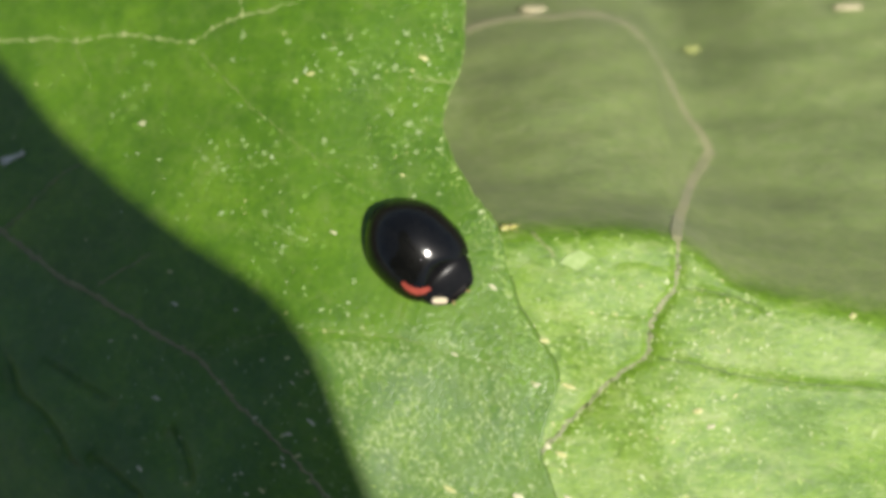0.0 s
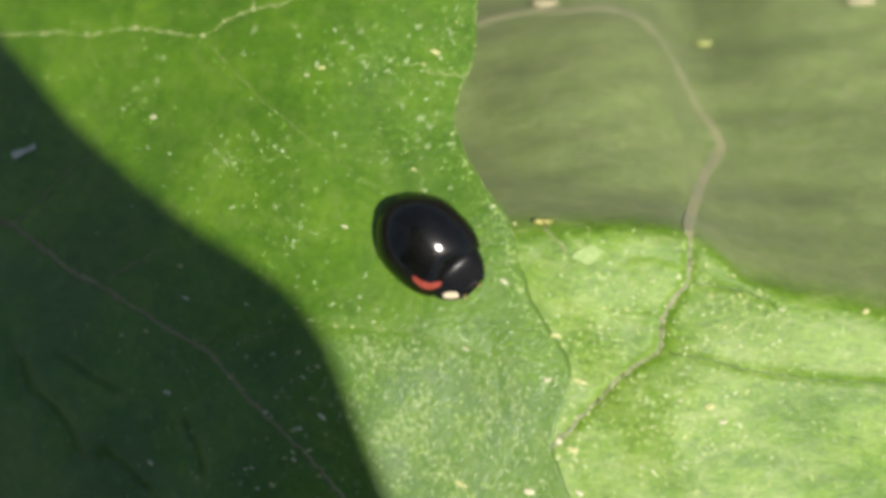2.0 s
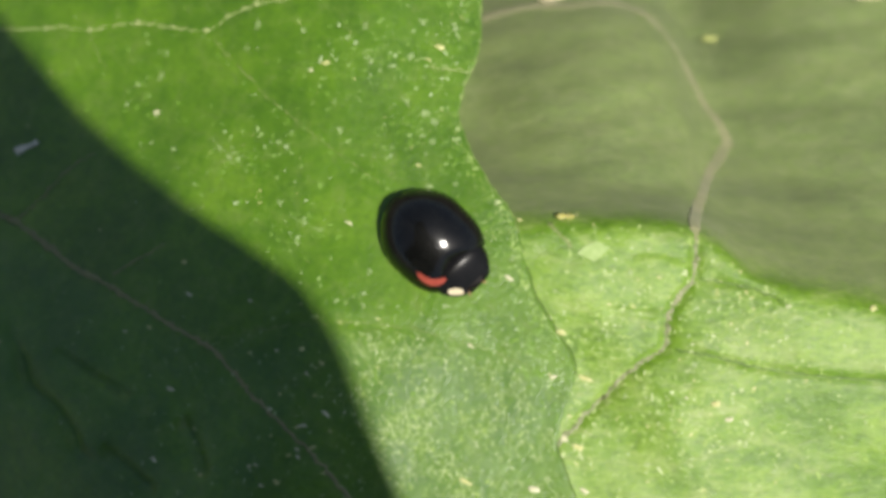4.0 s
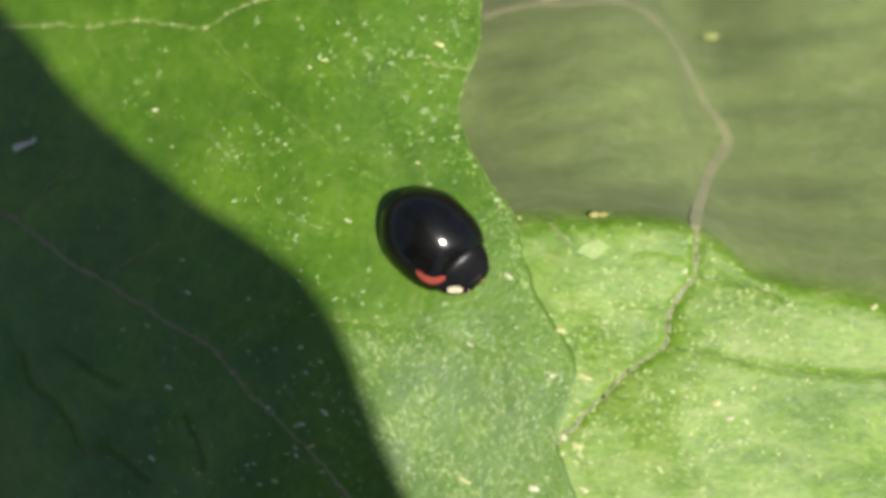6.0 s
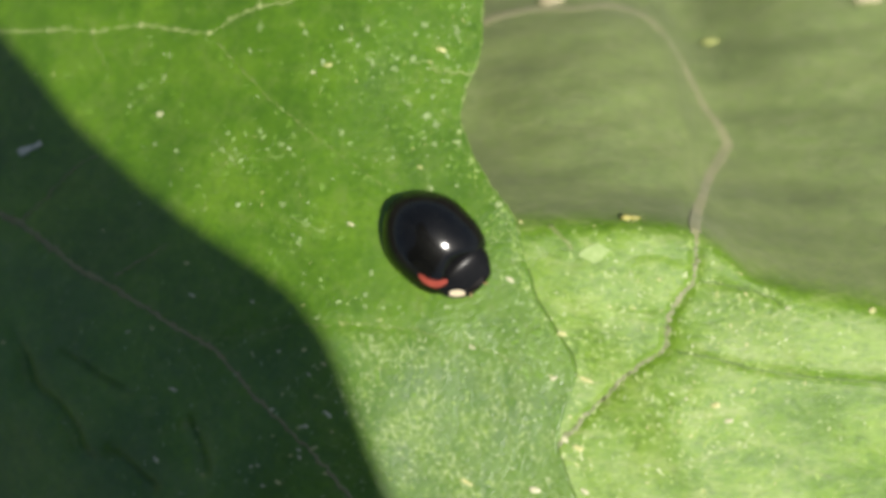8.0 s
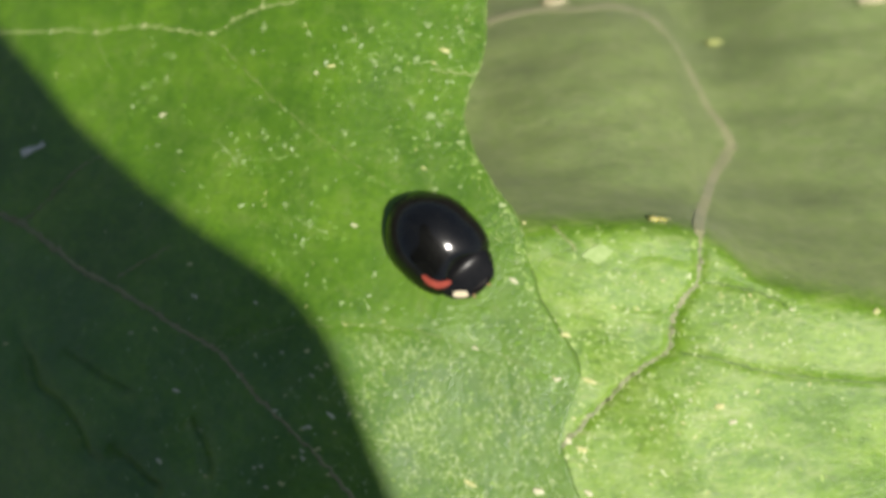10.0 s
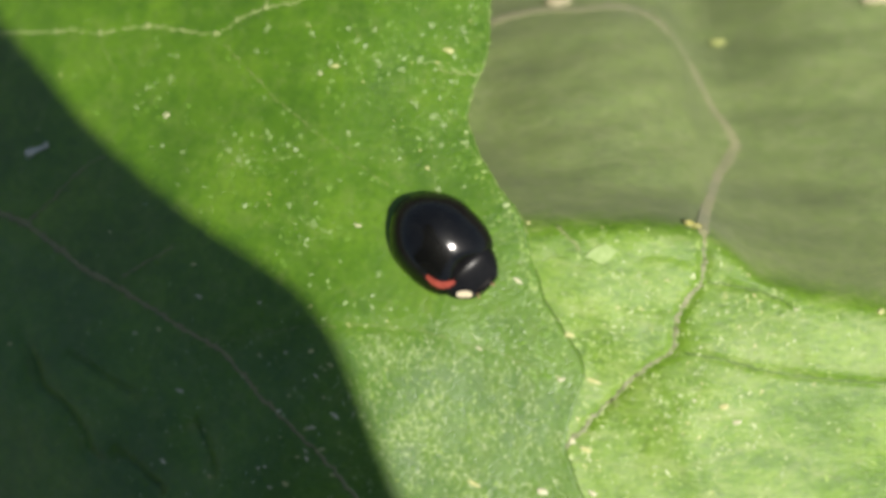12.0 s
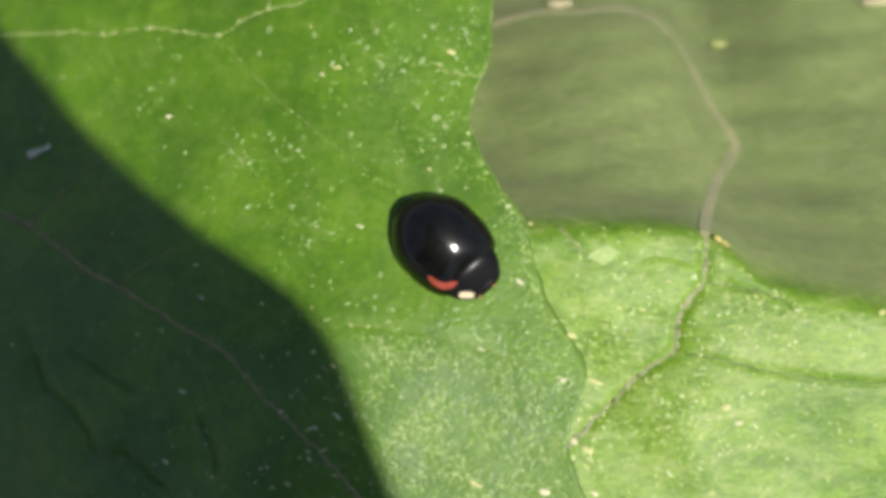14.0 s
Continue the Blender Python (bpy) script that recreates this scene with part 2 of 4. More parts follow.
def rounded(points, n=10):
    """A smooth line through a few points."""
    pts = [Vector(p) for p in points]
    out = []
    for i in range(len(pts) - 1):
        a, b, c, d = pts[max(i - 1, 0)], pts[i], pts[i + 1], pts[min(i + 2, len(pts) - 1)]
        for k in range(n):
            t = k / n
            out.append(0.5 * (2 * b + (c - a) * t + (2 * a - 5 * b + 4 * c - d) * t * t + (3 * b - a - 3 * c + d) * t**3))
    out.append(pts[-1])
    return out


def relief(lines, x0, x1, y0, y1, step=0.07):
    """How deep lines (points, depth, half width; mm) sink into a leaf; a lookup by x and y."""
    gx, gy = np.meshgrid(np.arange(x0, x1 + step, step), np.arange(y0, y1 + step, step))
    field = np.zeros_like(gx)
    for points, depth, wide in lines:
        near, gone = np.full_like(gx, 1e6), np.zeros_like(gx)
        line = rounded([(p[0], p[1], 0) for p in points], 4)
        for k, (a, b) in enumerate(zip(line, line[1:])):
            dx, dy = b.x - a.x, b.y - a.y
            t = np.clip(((gx - a.x) * dx + (gy - a.y) * dy) / (dx * dx + dy * dy + 1e-9), 0, 1)
            away = (gx - a.x - t * dx) ** 2 + (gy - a.y - t * dy) ** 2
            gone = np.where(away < near, (k + t) / (len(line) - 1), gone)
            near = np.minimum(near, away)
        depth = depth * np.minimum(1.0, 5 * np.minimum(gone, 1 - gone))      # both ends run out
        field += depth * np.exp(-near / wide**2) + 0.5 * depth * np.exp(-near / (3.2 * wide) ** 2)
    rows, cols = field.shape
    table = field.tolist()

    def at(x, y):
        u, v = (x - x0) / step, (y - y0) / step
        if not (0 <= u < cols - 1 and 0 <= v < rows - 1):
            return 0.0
        i, j = int(u), int(v)
        u, v = u - i, v - j
        return ((table[j][i] * (1 - u) + table[j][i + 1] * u) * (1 - v)
                + (table[j + 1][i] * (1 - u) + table[j + 1][i + 1] * u) * v)
    return at


MIDRIB = [(-23.97, 5.08), (-18.94, 2.94), (-16.1, 1.83), (-15.13, 1.43), (-13.82, 0.54), (-12.63, -0.32), (-11.33, -0.97), (-10.29, -1.57), (-9.01, -2.31),
          (-7.63, -3.07), (-6.82, -3.83), (-6.02, -4.7), (-5.25, -5.43), (-4.02, -6.6), (-2.56, -8.3), (-0.42, -11.28)]
SIDE_VEIN = [(-7.63, -3.05), (-6.46, -2.62), (-4.78, -2.43), (-3.13, -2.32), (-0.59, -2.62), (1.55, -3.25), (3.4, -4.08)]
TOP_VEIN = [(-30.69, 9.6), (-23.14, 9.15), (-16.69, 8.81), (-14.45, 8.63), (-13.82, 8.65), (-12.6, 8.4), (-10.74, 8.5), (-9.38, 8.18), (-8.13, 7.93), (-7.35, 8.36), (-6.31, 8.7), (-4.7, 8.93), (-2.77, 9.87)]
CREASES = [
    [(-15.09, -2.09), (-14.32, -3.3), (-13.97, -4.35), (-13.05, -5.0), (-12.31, -5.91), (-12.01, -6.55), (-10.6, -7.25)],
    [(-13.04, -3.09), (-11.94, -3.83), (-11.06, -4.34), (-10.22, -4.73)],
    [(-11.25, -6.33), (-10.45, -6.89), (-9.74, -7.45), (-9.2, -7.75)],
    [(-8.42, -5.35), (-7.86, -6.33), (-7.59, -7.35)],
]
sunk_a = relief([(MIDRIB[1:], 0.07, 0.24), (SIDE_VEIN, 0.03, 0.25), (TOP_VEIN[1:], 0.03, 0.16),
                 ([(-8.13, 7.93), (-6.83, 6.35), (-4.78, 4.23), (-2.48, 2.72)], 0.035, 0.16),
                 ([(-15.13, 1.49), (-14.24, 2.15), (-12.86, 3.2)], 0.04, 0.16), ([(-10.75, -0.85), (-10.07, -0.08), (-9.25, 0.55)], 0.04, 0.16),
                 ([(1.47, -2.09), (1.82, -3.16), (1.99, -4.4), (2.04, -5.28)], 0.015, 0.16)]
                + [(c, 0.2, 0.17) for c in CREASES], -18, 4.6, -9.6, 9.6)
RIB_B = [(8.3, 1.4), (8.3, 0.6), (8.22, -0.17), (8.15, -0.92), (7.7, -1.54), (7.32, -2.15), (7.19, -3.15), (6.58, -3.53), (5.85, -4.15), (4.99, -5.02), (4.1, -5.89), (3.3, -6.7)]
RIB_SIDES = [
    [(8.21, -0.92), (9.33, -1.1), (10.31, -1.36), (11.01, -1.8)],
    [(7.26, -3.15), (8.54, -3.41), (10.16, -3.79), (12.27, -4.1), (13.91, -4.21), (16.7, -4.6)],
    [(7.19, -2.15), (6.15, -2.06), (5.32, -1.92)],
    [(5.85, -4.15), (6.7, -4.5), (7.4, -5.1)],
    [(6.0, -0.2), (6.9, -0.1), (7.9, -0.4)],
]
sunk_b = relief([(RIB_B, 0.13, 0.17)] + [(c, d, 0.12) for c, d in zip(RIB_SIDES, (0.07, 0.08, 0.05, 0.05, 0.04))], 3, 17, -9.4, 0.62)


# where the upper leaf bends into its lower sector, along a side vein
SECTOR = [(-20.0, -2.0), (-4.0, -2.2), (-0.6, -2.7), (1.5, -3.3), (4.6, -4.4), (12.0, -5.0)]


def height_a(x, y):
    """Upper leaf, mm: curving down to the left, its lower part leaning to the right."""
    past = y - curve_at(SECTOR, x)
    lean = smooth(0.2, -3.0, past)
    z = 0.02 * (x + 1.0) * lean * smooth(-12, -4, x)
    u = min(1.0, max(0.0, (-1.0 - x) / 8.0))
    z -= 0.1 * math.log1p(math.exp(min(60.0, (past + 0.3) / 0.6)))
    z += 0.10 * x - 2.4 * (u ** 3 - 0.5 * u ** 4) - 0.30 * max(0.0, -9.0 - x)
    z += 0.10 * math.sin(0.55 * x + 0.4) * math.sin(0.48 * y + 1.1)
    z += 0.012 * math.sin(1.7 * x - 0.9 * y) + 0.008 * math.sin(2.6 * y + 1.1 * x + 0.7)
    z += 0.03 * math.sin(2.2 * x + 0.9 * math.sin(1.1 * y)) * math.sin(1.6 * y - 0.8 * x) * smooth(-3, -6, x) * smooth(0, -3, y)
    d = -0.556 * (x + 16.1) - 0.831 * (y - 1.83)      # below the midrib the blade rises from the valley
    z += 0.22 * (min(d, 3.0) if d > 2 else 0.3 * math.log1p(math.exp(d / 0.3))) * smooth(-2.5, -6.5, x) * smooth(9, 4, d)
    z -= sunk_a(x, y)
    z -= 0.010 * max(0.0, abs(x) - 15) ** 1.6 + 0.006 * max(0.0, abs(y) - 11) ** 1.8
    return z


def height_b(x, y):
    """Folded leaf, mm: level up to the crest, then steeply down."""
    crest = curve_at(CREST, x)
    d = y - crest
    if d > 0.1:
        wide = sum(curve_at(CREST, x + k) for k in (-2.6, -1.3, 0.0, 1.3, 2.6)) / 5
        d += (crest - wide) * smooth(0.1, 1.8, d)
    w = 0.16
    fall = d if d > 8 * w else w * math.log1p(math.exp(min(40.0, d / w)))
    ease = curve_at(STEEP, x)
    e = d - ease
    steep = fall - (e if e > 3 else 0.25 * math.log1p(math.exp(max(-40.0, min(40.0, e / 0.25)))))
    z = -0.55 - 0.70 * fall - 0.78 * (1 - 0.3 * smooth(9.5, 14, x)) * steep - 0.5 * smooth(15, 8, x) * math.log1p(math.exp(min(40.0, d - 7.5))) - 0.6 * smooth(-0.5, -4.0, y) * smooth(9.0, 4.0, x)
    z += 0.06 * math.sin(0.9 * x + 0.5) * math.sin(0.8 * y - 0.3) + 0.03 * math.sin(2.1 * x + 1.3 * y)
    z += (0.05 * math.sin(1.9 * y + 0.35 * x + 0.9 * math.sin(0.7 * x)) + 0.035 * math.sin(3.7 * y - 0.5 * x + 1.4 * math.sin(0.5 * x))) * smooth(0.6, 2.5, d)
    z -= 0.12 * smooth(-2.5, -9.0, y) * max(0.0, x - 4) + sunk_b(x, y)
    z += 0.018 * noise.noise(Vector((1.6 * x, 1.6 * y, 5.0))) + 0.03 * noise.noise(Vector((0.7 * x, 0.9 * y, 2.0)))
    z -= 0.004 * max(0.0, x - 15) ** 1.8 + 0.008 * max(0.0, -y - 10) ** 1.8
    return z


def tube(bm, pts, r0, r1, sides=7, flat=1.0, wobble=0.0, seed=0, normals=None):
    """A tapered tube along pts (metres)."""
    rng = random.Random(seed)
    rings = []
    for i, p in enumerate(pts):
        a, b = pts[max(i - 1, 0)], pts[min(i + 1, len(pts) - 1)]
        way = (b - a).normalized()
        side = way.cross(normals[i] if normals else Vector((0, 0, 1)))
        if side.length < 1e-6:
            side = way.cross(Vector((0, 1, 0)))
        side.normalize()
        up = side.cross(way)
        r = (r0 + (r1 - r0) * i / max(1, len(pts) - 1)) * (1 + wobble * rng.uniform(-1, 1))
        rings.append([bm.verts.new(p + r * (math.cos(q) * side + flat * math.sin(q) * up))
                      for q in (2 * math.pi * k / sides for k in range(sides))])
    for a, b in zip(rings, rings[1:]):
        for k in range(sides):
            bm.faces.new((a[k], a[(k + 1) % sides], b[(k + 1) % sides], b[k]))
    bm.faces.new(rings[0][::-1])
    bm.faces.new(rings[-1])


def ellipsoid(bm, centre, radii, turn=None, seg=14, rings=9):
    m = Matrix.Translation(centre) @ (turn or Matrix()) @ Matrix.Diagonal((*radii, 1))
    bmesh.ops.create_uvsphere(bm, u_segments=seg, v_segments=rings, radius=1.0, matrix=m)


def on_leaf(height, x, y, lift=0.0):
    return Vector((x, y, height(x, y) + lift)) * MM


def normal_at(height, x, y, e=0.1):
    return Vector((height(x - e, y) - height(x + e, y), height(x, y - e) - height(x, y + e), 2 * e)).normalized()


def vein(name, parent, height, points, r0, r1, mat, label="", wobble=0.25, sink=0.5, jitter=0.035, flat=0.8):
    rng = random.Random(len(points) * 7 + round(points[0][0] * 100))
    line = rounded([(p[0], p[1], 0) for p in points], 12)
    pts, ups = [], []
    for i, p in enumerate(line):
        r = r0 + (r1 - r0) * i / (len(line) - 1)
        s = i / (len(line) - 1)
        dip = (1.3 if flat > 0.2 else 0.0) * r * (1 - smooth(0.0, 0.07, min(s, 1 - s)))      # the ends sink into the blade
        x, y = p.x + rng.gauss(0, jitter), p.y + rng.gauss(0, jitter)
        ups.append(normal_at(height, x, y))
        pts.append(on_leaf(height, x, y) - (sink * r + dip) * MM * ups[-1])
    bm = bmesh.new()
    tube(bm, pts, r0 * MM, r1 * MM, 8, flat, wobble, len(points), ups)
    return part(name, bm, mat, parent, label)


def blade(name, parent, height, left, right, ys, cols, mat, thick=0.22, dense=None):
    """A leaf blade between two margins x(y), with a thickness; mm."""
    bm = bmesh.new()
    top, low = [], []
    for y in ys:
        xl, xr = left(y), right(y)
        rt, rl = [], []
        for k in range(cols + 1):
            s = dense(k / cols) if dense else k / cols
            x = xl + (xr - xl) * s
            z = height(x, y)
            edge = min(s, 1 - s) * abs(xr - xl)
            t = thick * min(1.0, 0.35 + edge * 0.8)
            rt.append(bm.verts.new((x * MM, y * MM, z * MM)))
            rl.append(bm.verts.new((x * MM, y * MM, (z - t) * MM)))
        top.append(rt)
        low.append(rl)
    for j in range(len(ys) - 1):
        for k in range(cols):
            bm.faces.new((top[j][k], top[j][k + 1], top[j + 1][k + 1], top[j + 1][k]))
            bm.faces.new((low[j][k], low[j + 1][k], low[j + 1][k + 1], low[j][k + 1]))
        bm.faces.new((top[j][cols], low[j][cols], low[j + 1][cols], top[j + 1][cols]))
        bm.faces.new((top[j][0], top[j + 1][0], low[j + 1][0], low[j][0]))
    for row in (0, len(ys) - 1):
        for k in range(cols):
            q = (top[row][k], low[row][k], low[row][k + 1], top[row][k + 1])
            bm.faces.new(q if row == 0 else q[::-1])
    return part(name, bm, mat, parent)


def petiole(parent, start, foot, bend, mat, r=1.1):
    bm = bmesh.new()
    pts = [Vector(p) * MM for p in rounded([start, bend, foot], 14)]
    tube(bm, pts, r * 0.8 * MM, r * 1.5 * MM, 10)
    part("petiole", bm, mat, parent)


def steps(a, b, n):
    return [a + (b - a) * i / n for i in range(n + 1)]


# ---- ground far below the leaves ----
GROUND = -120.0
bm = bmesh.new()
bmesh.ops.create_grid(bm, x_segments=80, y_segments=80, size=40.0)
for v in bm.verts:
    v.co.z = GROUND * MM + (0.05 * noise.noise(v.co * 0.3) if v.co.length > 2 else 0.0)
tagged(part("ground", bm, SOIL), "dark bare soil below the plants", "ground", kind="structure")

# ---- upper leaf, on which the beetle sits ----
EDGE_A = [(-29.7, -6.9), (-23.73, -1.47), (-16.68, 2.87), (-11.51, 4.61), (-8.96, 4.46), (-7.58, 4.06), (-6.38, 3.63), (-5.68, 3.67), (-4.71, 3.99), (-3.75, 4.21), (-2.86, 3.8), (-1.61, 3.05), (-0.16, 2.63), (1.03, 2.35), (2.26, 1.53), (3.51, 0.9), (4.58, 0.61), (5.56, 0.82), (6.74, 1.28), (8.54, 1.38), (9.75, 1.35), (12.65, 0.89), (19.5, -1.7), (30.94, -7.5), (34.98, -10.69)]
Y_TOP, Y_LOW = EDGE_A[-1][0], EDGE_A[0][0]


def right_a(y):
    return curve_at(EDGE_A, y) + 0.02 * math.sin(5.3 * y) + 0.012 * math.sin(13.1 * y + 1)


def left_a(y):
    c, half = 0.5 * (Y_TOP + Y_LOW), 0.5 * (Y_TOP - Y_LOW)
    q = max(0.0, 1 - ((y - c) / half) ** 2)
    tip = EDGE_A[-1][1] if y > c else EDGE_A[0][1]
    return tip - 0.02 - 24 * math.sqrt(q) * (0.85 + 0.15 * q)


upper_leaf = tagged(new("leaf"), "bright green broad leaf with pale veins and dusty specks", "leaf", "leaves")
blade("blade", upper_leaf, height_a, left_a, right_a,
      steps(Y_LOW, -9.5, 40) + steps(-9.4, 9.4, 250) + steps(9.5, Y_TOP, 40), 330, SKIN_A,
      dense=lambda s: s ** 0.8)
petiole(upper_leaf, (EDGE_A[0][1], Y_LOW + 1.5, height_a(EDGE_A[0][1], Y_LOW) - 0.4), (-4, -60, GROUND), (-6, -52, -90), VEIN_GREEN)
bm = bmesh.new()
tube(bm, [on_leaf(height_a, right_a(y) - 0.01, y, -0.03) for y in steps(-0.55, 9.2, 130)], 0.035 * MM, 0.05 * MM, 7, 0.7, 0.7, 4)
part("rim", bm, RIM, upper_leaf, "pale yellowish leaf margin")
# dark tube in place of the shadow gap under the leaf's edge
bm = bmesh.new()
tube(bm, [on_leaf(height_a, right_a(y) + 0.02, y, -0.03) for y in steps(-9.0, -6.2, 40)], 0.03 * MM, 0.035 * MM, 7, 1.0, 0.4, 5)
part("rim", bm, DARK_VEIN_AND_GAP, upper_leaf, "thin dark line painted as the shadow under the leaf margin")
# the same painted edge shadow, further up
bm = bmesh.new()
tube(bm, [on_leaf(height_a, right_a(y) + 0.02, y, -0.03) for y in steps(-4.0, -0.6, 60)], 0.035 * MM, 0.045 * MM, 7, 1.0, 0.4, 6)
part("rim", bm, DARK_VEIN_AND_GAP, upper_leaf, "thin dark line painted as the shadow under the leaf margin")

A_VEINS = [
    (TOP_VEIN, 0.052, 0.048, VEIN_PALE),
    ([(-8.13, 7.93), (-7.49, 7.14), (-7.1, 6.72), (-6.5, 6.1), (-5.85, 5.35), (-5.0, 4.62), (-4.2, 3.92), (-3.55, 3.42), (-3.1, 3.05), (-2.48, 2.6), (-1.54, 1.84)], 0.032, 0.016, VEIN_SOFT),
    ([(-6.26, 8.7), (-6.44, 9.72), (-7.02, 11.48)], 0.05, 0.03, VEIN_PALE),
    ([(-12.67, 8.44), (-12.35, 7.59), (-11.76, 6.69)], 0.035, 0.015, VEIN_SOFT),
    ([(-7.33, 3.63), (-6.9, 3.06), (-6.73, 2.66)], 0.035, 0.02, VEIN_GREEN),
    (MIDRIB, 0.12, 0.05, VEIN_TAN),
    ([(-15.23, 1.37), (-14.37, 2.07), (-13.08, 3.27), (-12.0, 3.78)], 0.05, 0.02, VEIN_TAN),
    ([(-11.27, -0.7), (-10.23, -0.08), (-9.21, 0.39)], 0.04, 0.02, VEIN_TAN),
    (SIDE_VEIN, 0.03, 0.012, VEIN_SOFT),
    ([(1.0, -3.57), (1.71, -4.45), (2.06, -5.33), (2.14, -6.39), (2.04, -7.61)], 0.04, 0.02, VEIN_GREEN),
    ([(-3.43, 3.32), (-2.68, 3.49), (-1.56, 3.42)], 0.03, 0.012, VEIN_GREEN),
    ([(-0.45, 6.21), (0.3, 6.08), (1.14, 6.11)], 0.04, 0.03, VEIN_PALE),
]
for pts, r0, r1, mat in A_VEINS:
    vein("vein", upper_leaf, height_a, pts, r0, r1, mat, sink=0.1 if mat is VEIN_TAN else 0.5, wobble=0.4)
rng = random.Random(12)
for x, y, r in [(-14.42, 8.64, 0.085), (-13.84, 8.67, 0.075), (-12.62, 8.41, 0.09), (-10.75, 8.5, 0.1), (-9.39, 8.19, 0.07), (-8.14, 7.94, 0.095), (-7.36, 8.37, 0.07), (-6.31, 8.71, 0.1)]:
    bm = bmesh.new()
    bmesh.ops.create_icosphere(bm, subdivisions=2, radius=1.0)
    for v in bm.verts:
        v.co = on_leaf(height_a, x, y) + Vector((v.co.x * r * 1.3, v.co.y * r, v.co.z * r * 0.5)) * MM * rng.uniform(0.8, 1.2)
    part("vein_knot", bm, VEIN_PALE, upper_leaf)

# ---- folded leaf beside and below it ----
def left_b(y):
    return min(curve_at(EDGE_A, min(max(y, -14), 8)) - 3.0, 3.0) - (0.25 * (y - 9) if y > 9 else 0.0)


def right_b(y):
    c, half = 2.0, 24.5
    return 4.0 + 30.0 * math.sqrt(max(0.02, 1 - ((y - c) / half) ** 2))


folded_leaf = tagged(new("leaf"), "light green leaf bent down over a crest", "leaf", "leaves")
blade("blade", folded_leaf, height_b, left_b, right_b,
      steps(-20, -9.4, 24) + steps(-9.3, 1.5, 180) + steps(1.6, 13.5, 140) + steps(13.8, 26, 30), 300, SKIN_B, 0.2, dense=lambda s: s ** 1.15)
petiole(folded_leaf, (8, -19.6, height_b(8, -19.6) - 0.3), (10, -70, GROUND), (9, -48, -80), VEIN_GREEN)
SLOPE_RIB = [(8.28, 0.15), (8.32, 0.93), (8.96, 1.95), (9.65, 3.04), (10.4, 4.01), (10.95, 4.73), (10.78, 5.42), (10.31, 6.46), (10.0, 7.49), (9.67, 8.53), (9.11, 9.45),
             (8.24, 10.35), (7.08, 10.8), (5.42, 10.55), (3.89, 10.65), (2.52, 10.4), (1.72, 10.11)]
# points, radii, material, flatness, sink, unevenness, sideways jitter
B_VEINS = [
    (RIB_B[1:], 0.14, 0.13, VEIN_BROWN, 0.45, 0.25, 0.3, 0.03),
    (SLOPE_RIB[:6], 0.2, 0.28, VEIN_PINK, 0.04, 0.0, 0.1, 0.01),
    (SLOPE_RIB[5:], 0.28, 0.25, VEIN_PINK, 0.05, 0.0, 0.1, 0.01),
    (RIB_SIDES[1], 0.05, 0.035, DARK_VEIN_AND_GAP, 0.5, 0.2, 0.3, 0.025),
    (RIB_SIDES[0], 0.05, 0.03, DARK_VEIN_AND_GAP, 0.5, 0.2, 0.3, 0.025),
    ([(3.48, 0.9), (3.62, 0.72), (3.84, 0.49), (4.27, 0.01)], 0.1, 0.07, VEIN_SOFT, 0.4, 0.2, 0.2, 0.02),
]
for pts, r0, r1, mat, flat, sink, uneven, jitter in B_VEINS:
    vein("vein", folded_leaf, height_b, pts, r0, r1, mat, flat=flat, sink=sink, jitter=jitter, wobble=uneven)

# ---- unseen leaf-shaped blocker, added overhead to throw the shadow; it sways ----
SHADE_H = 58.0
# outline stretched to the left to block sky from the beetle's reflections
OUT_C = [(-12.85, 5.86), (-11.66, 4.4), (-10.3, 3.0), (-8.76, 1.64), (-7.36, 0.55), (-5.81, -0.47), (-4.62, -1.37), (-3.93, -2.24), (-3.32, -3.29), (-2.76, -4.73), (-2.26, -6.13), (-1.51, -7.88), (-0.67, -10.09), (-0.25, -12.99), (-2.5, -20.0), (-9.0, -33.0), (-23.0, -46.0), (-42.0, -54.0), (-62.0, -50.0), (-73.0, -37.0), (-69.0, -25.0), (-58.0, -14.0), (-52.0, -3.0), (-51.0, 10.0), (-51.0, 24.0), (-46.0, 36.0), (-36.0, 39.0), (-27.0, 29.0), (-22.6, 17.0), (-20.6, 12.6), (-17.7, 10.34), (-15.69, 9.17), (-14.09, 7.38)]
CEN_C = (-30.0, -6.0)


